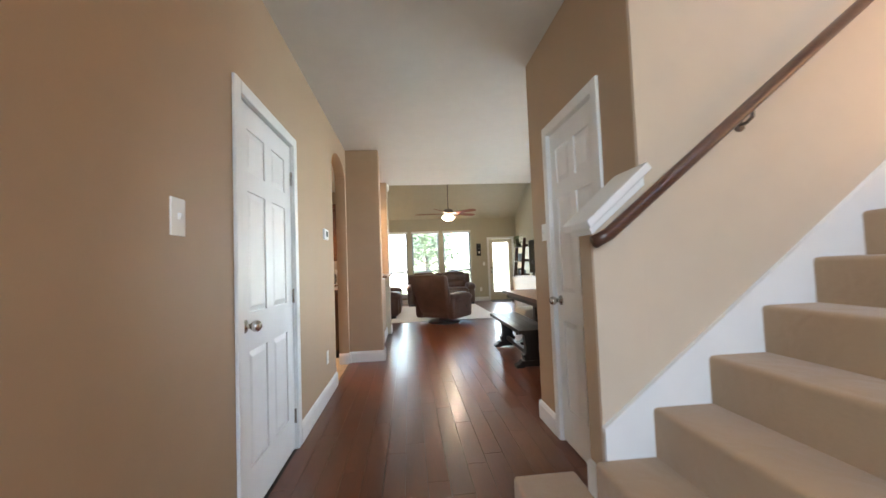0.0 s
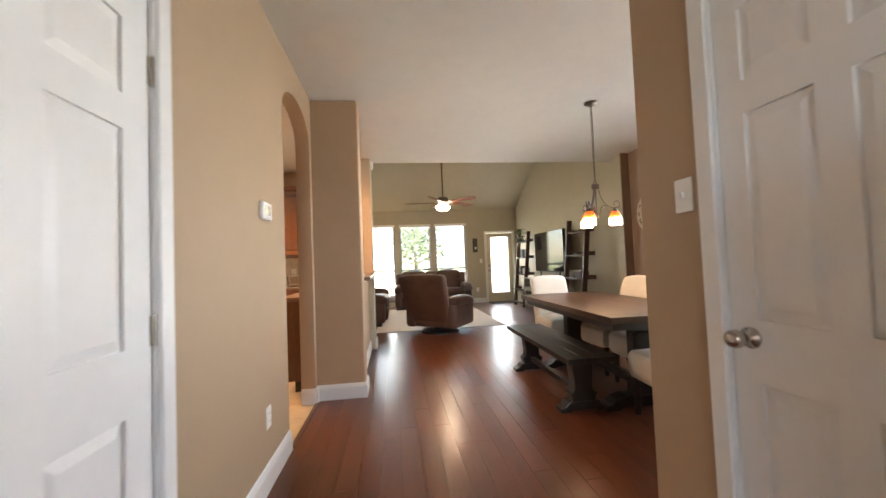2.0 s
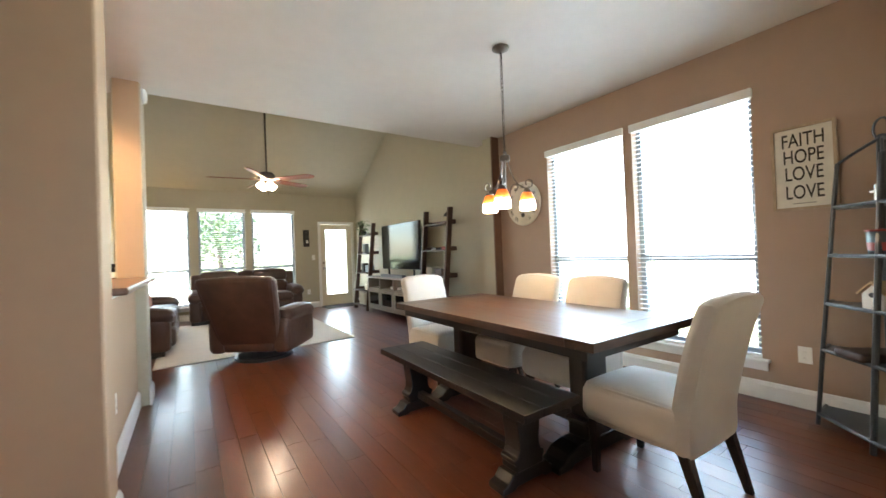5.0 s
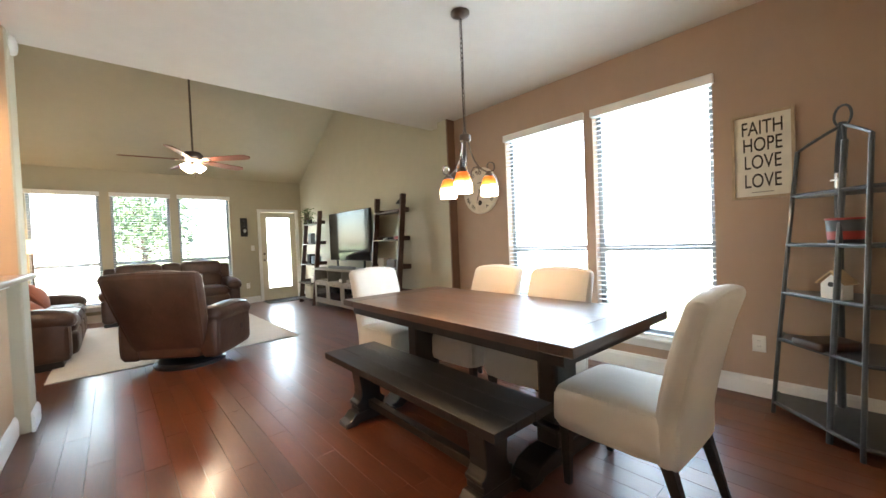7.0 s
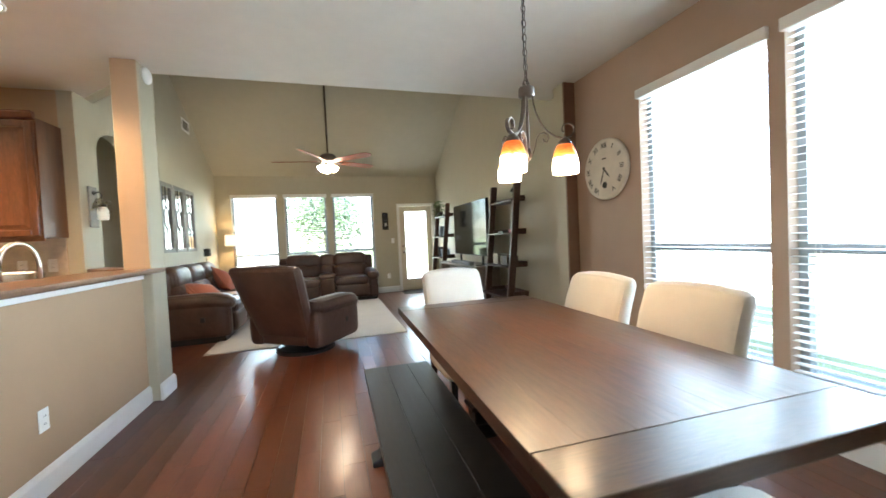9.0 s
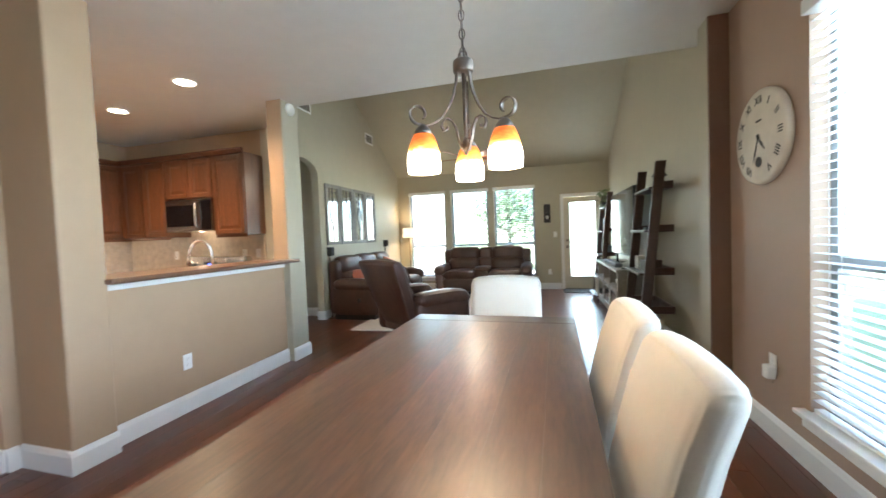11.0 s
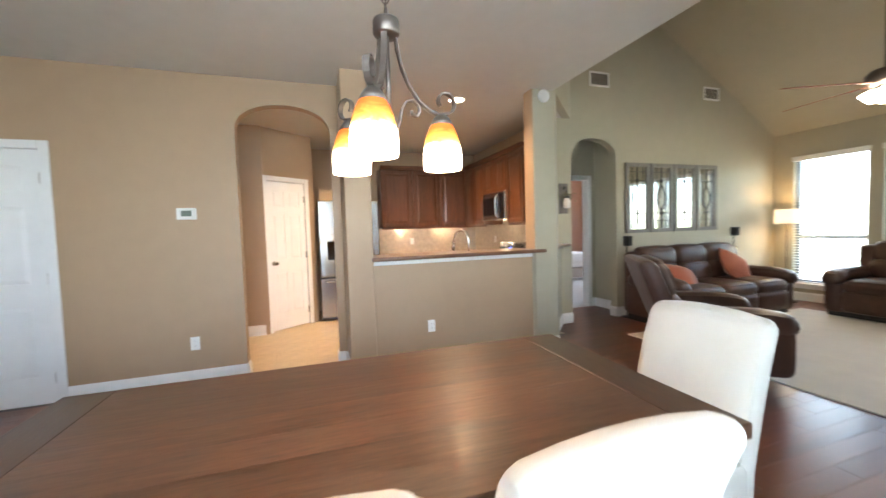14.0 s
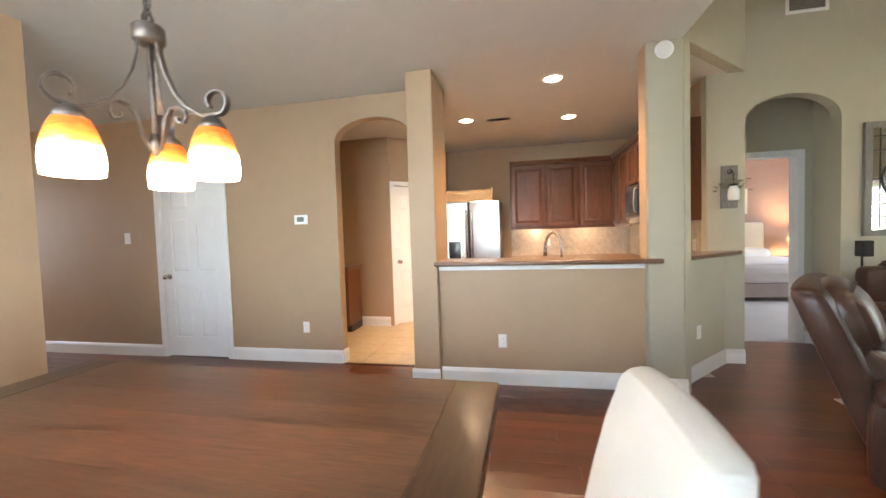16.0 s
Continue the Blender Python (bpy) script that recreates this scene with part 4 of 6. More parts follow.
wall_plate(on_west(5.655, 0.38, -0.34), "outlet", "white wall outlet in the bar's half wall")
wall_plate(on_east(2.552, 1.396, 1.07), "switch", "white light switch beside the closet door", 0.082, 0.12)
wall_plate(pose(-0.678, 7.3275, 0.40, 0, 0, 134), "outlet", "white wall outlet in the slanted half wall")
wall_plate(on_east(3.53, 0.375), "outlet", "white wall outlet beside the corner shelf", 0.075, 0.117)
wall_plate(on_east(6.05, 0.44), "outlet", "white wall outlet with a plug-in freshener under the clock")
wall_plate(pose(1.55, 2.79, 1.3, 0, 0, 180), "switch", "white double light switch on the dining room wall", 0.116, 0.117)
wall_plate(pose(2.53, 12.0, 1.2), "switch", "white light switch beside the patio door")
wall_plate(pose(2.40, 12.0, 0.38), "outlet", "white wall outlet under the wall lantern")

t = tagged(part("thermostat", boxed(-0.075, 0.075, -0.024, 0, -0.05, 0.05, bevel=0.008), PLASTIC), "white thermostat with a grey screen on the tan wall", "thermostat")
t.matrix_world = on_west(3.567, 1.522)
LCD = plain("grey_green_lcd", (0.2, 0.24, 0.2), 0.2, var=0.03, relief=0.0)
part("screen", boxed(-0.04, 0.04, -0.0255, -0.0235, -0.022, 0.028, bevel=0.001), LCD, t, "grey-green display")
part("button", boxed(-0.02, 0.02, -0.026, -0.0235, -0.035, -0.028, bevel=0.001), PLASTIC, t)


# ---- kitchen ----
def cap_board(name, outline, z0, z1, label):
    return tagged(part(name, extruded(outline, z0, z1, "z", 0.012), COUNTER), label, "bar top")


cap_board("breakfast_counter", [(-0.66, 5.09), (-0.205, 5.09), (-0.205, 6.90), (-0.263, 6.90), (-0.263, 6.797), (-0.66, 6.797)], 1.045, 1.082, "dark brown rounded breakfast bar top on the half wall")
cap_board("bar_ledge", [(-0.33, 7.065), (-1.075, 7.87), (-1.099, 7.87), (-1.099, 7.60), (-0.70, 7.065)], 1.045, 1.082, "dark brown bar ledge on the slanted half wall")
structure(part("trim_bar", boxed(-0.338, -0.322, 5.112, 6.798, 1.0, 1.044, bevel=0.004), WHITE), "white trim under the bar top", "trim")
structure(part("trim_bar_bed", boxed(-0.46, -0.338, 5.112, 6.798, 1.031, 1.044), WHITE), "white bed under the bar top", "trim")


def cabinet_door(parent, x0, x1, z0, z1, y):
    """Raised-panel cabinet door; its front faces -y."""
    d = part("door", boxed(x0, x1, y - 0.012, y, z0, z1, bevel=0.002), CHERRY, parent)
    s = 0.055
    fr = bmesh.new()
    for e in ((x0, x0 + s, z0, z1), (x1 - s, x1, z0, z1), (x0 + s, x1 - s, z0, z0 + s), (x0 + s, x1 - s, z1 - s, z1)):
        box(fr, e[0], e[1], y - 0.026, y - 0.012, e[2], e[3])
    bmesh.ops.bevel(fr, geom=fr.edges[:], offset=0.005, segments=1, affect='EDGES')
    part("frame", fr, CHERRY, d)
    bm = bmesh.new()
    a, c, e, f = x0 + s + 0.014, x1 - s - 0.014, z0 + s + 0.014, z1 - s - 0.014
    i = 0.03
    hexa(bm, [(a, y - 0.012, e), (c, y - 0.012, e), (c, y - 0.012, f), (a, y - 0.012, f), (a + i, y - 0.022, e + i), (c - i, y - 0.022, e + i), (c - i, y - 0.022, f - i), (a + i, y - 0.022, f - i)])
    bmesh.ops.recalc_face_normals(bm, faces=bm.faces[:])
    part("raised_panel", bm, CHERRY, d)
    return d


def wall_cabinet(m, w, z0, z1, depth, doors, label):
    """Upper cabinet; local x along the wall, wall at y = 0, room towards -y."""
    t = thing("wall_cabinet", m @ pose(0, 0, z0), label, "cabinet", "kitchen wall cabinets")
    h = z1 - z0
    part("body", boxed(0.001, w - 0.001, -depth, -0.001, 0, h, bevel=0.002), CHERRY, t)
    for i in range(doors):
        cabinet_door(t, w * i / doors + 0.012, w * (i + 1) / doors - 0.012, 0.012, h - 0.03, -depth - 0.001)
    prof = [(-depth, h - 0.02), (-depth - 0.03, h - 0.01), (-depth - 0.05, h + 0.03), (-depth - 0.05, h + 0.045), (-depth, h + 0.045)]
    part("crown_moulding", extruded(prof, 0.0, w, "x"), CHERRY, t)
    part("light_rail", boxed(0.002, w - 0.002, -depth + 0.002, -depth + 0.02, -0.03, 0.0), CHERRY, t)
    return t


WCAB = pose(-3.58, 5.70, 0, 0, 0, 90)
wall_cabinet(WCAB, 0.56, 1.38, 2.39, 0.32, 1, "tall cherry wall cabinet with a raised-panel door")
wall_cabinet(WCAB @ pose(0.56, 0, 0), 0.50, 1.38, 2.39, 0.32, 1, "tall cherry wall cabinet with a raised-panel door")
wall_cabinet(WCAB @ pose(1.06, 0, 0), 0.56, 1.38, 2.39, 0.32, 1, "tall cherry wall cabinet with a raised-panel door")
NC = pose(-3.24, 7.58, 0)
wall_cabinet(NC, 0.80, 1.38, 2.39, 0.32, 2, "cherry wall cabinet in the kitchen corner")
wall_cabinet(NC @ pose(0.80, 0, 0), 0.76, 1.86, 2.39, 0.32, 2, "short cherry wall cabinet over the microwave")
wall_cabinet(NC @ pose(1.56, 0, 0), 0.48, 1.38, 2.39, 0.32, 1, "tall cherry wall cabinet beside the microwave")

mw = thing("microwave", pose(-2.435, 7.575, 1.44), "stainless over-range microwave with a black window", "microwave")
part("body", boxed(0, 0.75, -0.36, 0, 0, 0.41, bevel=0.004), STEEL, mw)
part("window", boxed(0.03, 0.50, -0.378, -0.361, 0.07, 0.34, bevel=0.004), SCREEN, mw, "black glass window")
part("control_panel", boxed(0.585, 0.74, -0.375, -0.361, 0.02, 0.39, bevel=0.004), SCREEN, mw, "black control panel")
part("handle", tube([(0.545, -0.37, 0.04), (0.545, -0.41, 0.08), (0.545, -0.42, 0.2), (0.545, -0.41, 0.33), (0.545, -0.37, 0.37)], 0.012, 10), NICKEL, mw, "curved bright handle", True)
part("lower_grille", boxed(0.01, 0.74, -0.372, -0.361, 0.01, 0.045, bevel=0.003), STEEL, mw)

rg = thing("range", pose(-2.435, 7.575, 0), "stainless electric range with a black glass oven door", "stove")
part("body", boxed(0, 0.75, -0.62, 0, 0.05, 0.90, bevel=0.004), STEEL, rg)
part("cooktop", boxed(0.005, 0.745, -0.63, -0.05, 0.901, 0.915, bevel=0.004), SCREEN, rg, "black glass cooktop")
part("back_panel", extruded([(-0.10, 0.915), (-0.06, 1.10), (0.0, 1.10), (0.0, 0.915)], 0.0, 0.75, "x", 0.004), STEEL, rg)
part("display", move(boxed(0.27, 0.48, -0.004, 0.0, -0.035, 0.035, bevel=0.001), Matrix.Translation((0, -0.082, 1.0)) @ Matrix.Rotation(radians(-12), 4, 'X')), SCREEN, rg, "black display")
part("clock", move(boxed(0.35, 0.41, -0.006, 0.0, -0.01, 0.01), Matrix.Translation((0, -0.084, 1.0)) @ Matrix.Rotation(radians(-12), 4, 'X')), glow("blue_led", (0.1, 0.15, 1.0), 1.2), rg, "blue lit clock")
part("oven_door", boxed(0.01, 0.74, -0.645, -0.621, 0.27, 0.80, bevel=0.006), SCREEN, rg, "black glass oven door")
part("oven_trim", boxed(0.01, 0.74, -0.648, -0.621, 0.80, 0.89, bevel=0.005), STEEL, rg)
part("handle", tube([(0.05, -0.648, 0.84), (0.06, -0.69, 0.84), (0.69, -0.69, 0.84), (0.70, -0.648, 0.84)], 0.011, 10), NICKEL, rg)
part("drawer", boxed(0.01, 0.74, -0.645, -0.621, 0.06, 0.26, bevel=0.006), STEEL, rg)
for k in range(4):
    x = (0.07, 0.15, 0.58, 0.67)[k]
    part("knob", move(turned([(0.02, 0), (0.018, 0.022), (0.004, 0.024)], 14), Matrix.Translation((x, -0.085, 1.0)) @ Matrix.Rotation(radians(78), 4, 'X')), BLACK, rg)


def base_cabinet(m, w, depth, doors, label, drawer=True):
    t = thing("base_cabinet", m, label, "cabinet", "kitchen base cabinets")
    part("body", boxed(0.001, w - 0.001, -depth, -0.001, 0.1, 0.875, bevel=0.002), CHERRY, t)
    part("toe_kick", boxed(0.001, w - 0.001, -depth + 0.07, -0.001, 0, 0.1), BLACKWOOD, t)
    for i in range(doors):
        a, c = w * i / doors + 0.012, w * (i + 1) / doors - 0.012
        cabinet_door(t, a, c, 0.12, 0.68 if drawer else 0.86, -depth - 0.001)
        if drawer:
            part("drawer_front", boxed(a, c, -depth - 0.02, -depth - 0.001, 0.70, 0.86, bevel=0.004), CHERRY, t)
    return t


base_cabinet(pose(-1.655, 7.575, 0), 0.42, 0.6, 1, "cherry base cabinet beside the range")
base_cabinet(pose(-3.20, 7.575, 0), 0.76, 0.6, 2, "cherry base cabinet in the kitchen corner")
base_cabinet(pose(-3.575, 5.70, 0, 0, 0, 90), 0.9, 0.6, 2, "cherry base cabinet beside the refrigerator")
base_cabinet(pose(-0.465, 6.80, 0, 0, 0, -90), 1.0, 0.56, 2, "cherry base cabinet under the sink")
base_cabinet(pose(-0.465, 5.79, 0, 0, 0, -90), 0.62, 0.56, 1, "cherry base cabinet with a plain dark end panel")
base_cabinet(pose(-2.24, 3.30, 0, 0, 0, 90) @ pose(-0.38, 0, 0), 0.60, 0.42, 1, "cherry desk cabinet beyond the arch")


def counter(name, outline, label):
    return tagged(part(name, extruded(outline, 0.876, 0.915, "z", 0.008), COUNTER), label, "worktop")


counter("worktop", [(-1.085, 5.12), (-0.462, 5.12), (-0.462, 6.80), (-1.085, 6.80)], "brown laminate worktop behind the bar")
counter("worktop", [(-1.66, 6.94), (-1.14, 6.94), (-1.14, 7.578), (-1.66, 7.578)], "brown laminate worktop beside the range")
counter("worktop", [(-3.578, 5.70), (-2.95, 5.70), (-2.95, 6.94), (-2.44, 6.94), (-2.44, 7.578), (-3.578, 7.578)], "brown laminate worktop in the kitchen corner")
counter("worktop", [(-2.275, 2.905), (-1.79, 2.905), (-1.79, 3.54), (-2.275, 3.54)], "brown laminate desk top beyond the arch")
b = boxed(-3.58, -3.572, 5.70, 7.57, 0.916, 1.38)
box(b, -3.572, -1.225, 7.572, 7.579, 0.916, 1.44)
structure(part("backsplash", b, SPLASH), "beige stone kitchen backsplash", "wall")

fr = thing("refrigerator", pose(-2.695, 4.66, 0), "stainless side-by-side refrigerator with an ice dispenser", "refrigerator")
DARKSIDE = plain("dark_grey_enamel", (0.05, 0.05, 0.055), 0.4, relief=0.08)
part("body", boxed(-0.72, -0.03, 0, 0.90, 0.02, 1.79, bevel=0.01), DARKSIDE, fr, "dark grey side panels")
for y0, y1 in ((0.005, 0.425), (0.435, 0.895)):
    part("door", boxed(-0.028, 0.03, y0, y1, 0.66, 1.80, bevel=0.018), STEEL, fr)
part("freezer_drawer", boxed(-0.028, 0.03, 0.005, 0.895, 0.06, 0.65, bevel=0.018), STEEL, fr)
for y in (0.385, 0.475):
    part("handle", tube([(0.03, y, 0.80), (0.07, y, 0.84), (0.075, y, 1.2), (0.07, y, 1.62), (0.03, y, 1.66)], 0.013, 10), NICKEL, fr, "", True)
part("handle", tube([(0.03, 0.08, 0.60), (0.075, 0.10, 0.60), (0.075, 0.80, 0.60), (0.03, 0.82, 0.60)], 0.013, 10), NICKEL, fr, "", True)
part("dispenser", boxed(0.02, 0.036, 0.09, 0.33, 0.88, 1.30, bevel=0.004), NICKEL, fr, "pale metal ice dispenser surround")
part("dispenser_recess", boxed(0.03, 0.0385, 0.12, 0.30, 0.92, 1.2, bevel=0.002), SCREEN, fr, "dark ice dispenser recess")

sh = thing("scalloped_shelf", pose(-2.80, 4.70, 1.80), "pale wooden scalloped rack on the refrigerator", "shelf")
PINE = wood("pale_pine", (0.5, 0.34, 0.18), (0.68, 0.5, 0.3), 0.5, (1, 9, 9), 2.0)
scal = [(0, 0), (0.74, 0)] + [(0.74 - 0.74 * i / 24, 0.16 + 0.02 * abs(math.sin(i * math.pi / 4))) for i in range(25)]
part("back", extruded(scal, -0.16, -0.145, "x"), PINE, sh)
part("front_rail", extruded([(0, 0.0), (0.74, 0.0)] + [(0.74 - 0.74 * i / 24, 0.035 + 0.012 * abs(math.sin(i * math.pi / 4))) for i in range(25)], 0.0, 0.014, "x"), PINE, sh)
part("front_rail", extruded([(0, 0.13), (0.74, 0.13)] + [(0.74 - 0.74 * i / 24, 0.165 + 0.015 * abs(math.sin(i * math.pi / 4))) for i in range(25)], 0.0, 0.014, "x"), PINE, sh)
for y in (0.0, 0.726):
    part("end_panel", boxed(-0.145, 0.014, y, y + 0.014, 0, 0.2, bevel=0.003), PINE, sh)

fa = thing("kitchen_faucet", pose(-0.62, 6.19, 0.915), "tall curved brushed nickel kitchen faucet", "faucet")
part("base", turned([(0.028, 0), (0.028, 0.01), (0.02, 0.02), (0.018, 0.06), (0.015, 0.065)], 16), NICKEL, fa, "", True)
dx, dy = -0.11, -0.13
arc = [(0, 0, 0.06), (0, 0, 0.26)] + [(dx * (1 - math.cos(a)) / 2, dy * (1 - math.cos(a)) / 2, 0.26 + 0.13 * math.sin(a)) for a in [math.pi * i / 10 for i in range(1, 10)]] + [(dx * 1.02, dy * 1.02, 0.25)]
part("spout", tube(arc, 0.013, 12), NICKEL, fa, "", True)
part("spray_head", tube([(dx * 1.02, dy * 1.02, 0.26), (dx * 1.05, dy * 1.05, 0.17)], 0.016, 12, 0.019), NICKEL, fa, "", True)
part("lever", tube([(0.015, 0, 0.05), (0.05, 0.02, 0.075), (0.08, 0.03, 0.1)], 0.006, 8), NICKEL, fa)
tk = thing("toaster", pose(-1.45, 7.36, 0.915, 0, 0, 8), "stainless toaster on the worktop", "toaster")
part("body", cushion(-0.14, 0.14, -0.085, 0.085, 0.01, 0.19, 0.03), STEEL, tk)
part("lever", boxed(-0.152, -0.138, -0.015, 0.015, 0.1, 0.115, bevel=0.003), BLACK, tk)
part("foot_plate", boxed(-0.13, 0.13, -0.08, 0.08, 0, 0.012), BLACK, tk)
for x, y, a in ((-3.571, 6.3, 90), (-2.72, 7.571, 0), (-1.55, 7.571, 0), (-1.33, 7.571, 0)):
    wall_plate(pose(x, y, 1.13, 0, 0, a), "outlet", "white outlet on the kitchen backsplash")

CANGLOW = glow("warm_lamp_glow", (1.0, 0.80, 0.55), 9.0)
for x, y in ((-0.77, 6.155), (-2.05, 6.46), (-1.83, 5.20)):
    t = thing("recessed_light", pose(x, y, H), "lit recessed ceiling light with a white ring", "ceiling light", "kitchen ceiling lights")
    part("ring", move(turned([(0.098, 0), (0.098, -0.008), (0.078, -0.011), (0.074, 0.0)], 28, False), Matrix.Identity(4)), WHITE, t, "", True)
    part("lens", turned([(0.074, -0.003), (0.074, -0.006), (0.03, -0.0075), (0.001, -0.008)], 24), CANGLOW, t, "glowing warm lens")
    downlight("kitchen_downlight", (x, y, H - 0.02), 23.0, (1.0, 0.65, 0.34))
for y in (6.1, 6.9):
    bulb("under_cabinet_light", (-3.36, y, 1.345), 0.7, (1.0, 0.74, 0.45), 0.03)
bulb("under_microwave_light", (-2.06, 7.4, 1.41), 0.2, (1.0, 0.74, 0.45), 0.03)


def vent(m, w, h, label):
    """A louvred register: local y = 0 is the surface, its face towards -y."""
    t = thing("air_vent", m, label, "air vent", "air vents")
    fr2 = bmesh.new()
    for e in ((-w / 2, -w / 2 + 0.025, -h / 2, h / 2), (w / 2 - 0.025, w / 2, -h / 2, h / 2), (-w / 2 + 0.025, w / 2 - 0.025, -h / 2, -h / 2 + 0.025), (-w / 2 + 0.025, w / 2 - 0.025, h / 2 - 0.025, h / 2)):
        box(fr2, e[0], e[1], -0.008, 0, e[2], e[3])
    part("frame", fr2, PLASTIC, t)
    # sheet whose grey stands for the shadow between the slats
    part("backing", boxed(-w / 2 + 0.02, w / 2 - 0.02, -0.002, 0, -h / 2 + 0.02, h / 2 - 0.02), VENTGREY, t, "shaded grey backing")
    k = int((h - 0.05) / 0.014)
    sl = None
    for i in range(k):
        mm = pose(0, -0.005, -h / 2 + 0.03 + i * 0.014, 40, 0, 0)
        if sl is None:
            sl = part("slat", boxed(-w / 2 + 0.025, w / 2 - 0.025, -0.005, 0.005, -0.0006, 0.0006), GREYPAINT, t)
            sl.matrix_basis = mm
        else:
            share("slat", sl, t, mm)
    return t


# colour of the shadow behind the louvres
VENTGREY = plain("vent_grey_metal", (0.13, 0.12, 0.1), 0.6, relief=0.05)
GREYPAINT = plain("beige_grey_paint", (0.42, 0.38, 0.3), 0.5, relief=0.05)
vent(pose(-1.92, 5.60, H, -90, 0, 90), 0.32, 0.14, "white ceiling air vent in the kitchen")
vent(on_west(8.385, 3.30, -1.10), 0.33, 0.20, "white air vent high on the living room wall")
vent(on_west(10.52, 3.285, -1.10), 0.33, 0.20, "white air vent high on the living room wall")
t = tagged(part("smoke_detector", move(turned([(0.065, 0), (0.065, 0.014), (0.055, 0.028), (0.03, 0.036), (0.01, 0.037)], 24), Matrix.Rotation(radians(90), 4, 'Y')), PLASTIC, None, "", True), "round white smoke detector on the wall post", "smoke detector")
t.matrix_world = pose(-0.265, 6.925, 2.666)


# ---- living room ----
rug = tagged(part("area_rug", boxed(-0.33, 2.03, 8.08, 11.3, 0.0, 0.012, bevel=0.004), RUGCLOTH), "pale grey woven area rug on the dark floor", "rug")


def recliner(m, label):
    """Leather recliner facing local +y."""
    t = thing("recliner", m, label, "recliner")
    part("swivel_base", turned([(0.33, 0.0), (0.33, 0.03), (0.3, 0.045), (0.1, 0.06), (0.1, 0.14)], 28), BLACK, t, "black round swivel base")
    part("seat_box", cushion(-0.30, 0.30, -0.36, 0.36, 0.13, 0.34, 0.04), LEATHER, t)
    part("seat_cushion", cushion(-0.285, 0.285, -0.28, 0.42, 0.30, 0.49, 0.07, 0.025), LEATHER, t)
    part("footrest", cushion(-0.285, 0.285, 0.36, 0.46, 0.14, 0.44, 0.045, 0.015), LEATHER, t)
    back = cushion(-0.43, 0.43, -0.35, -0.21, 0.2, 1.0, 0.05, 0.015)
    for v in back.verts:
        v.co.y -= 0.37 * max(0, v.co.z - 0.2)
        v.co.x *= 0.78 + 0.23 * min(1.0, max(0.0, (v.co.z - 0.2) / 0.75))
    part("backrest", back, LEATHER, t)
    for z0, z1, pf in ((0.44, 0.72, 0.03), (0.70, 0.98, 0.045)):
        pad = cushion(-0.29, 0.29, -0.28, -0.14, z0, z1, 0.06, pf)
        for v in pad.verts:
            v.co.y -= 0.35 * max(0, v.co.z - 0.2)
        part("back_cushion", pad, LEATHER, t)
    for s in (-1, 1):
        arm = cushion(s * 0.29 - 0.0, s * 0.47, -0.36, 0.40, 0.12, 0.52, 0.05, 0.01) if s > 0 else cushion(-0.47, -0.29, -0.36, 0.40, 0.12, 0.52, 0.05, 0.01)
        part("arm", arm, LEATHER, t)
        a0, a1 = (0.27, 0.49) if s > 0 else (-0.49, -0.27)
        pad = cushion(a0, a1, -0.34, 0.42, 0.46, 0.62, 0.075, 0.015)
        for v in pad.verts:
            v.co.z -= 0.25 * max(0.0, v.co.y - 0.15) ** 1.5
        part("arm_pad", pad, LEATHER, t)
    part("release_lever", boxed(0.472, 0.482, 0.12, 0.17, 0.30, 0.36, bevel=0.004), BLACK, t, "black release lever")
    return t


recliner(pose(0.79, 7.89, 0, 0, 0, -36.5), "brown leather swivel recliner seen from behind")


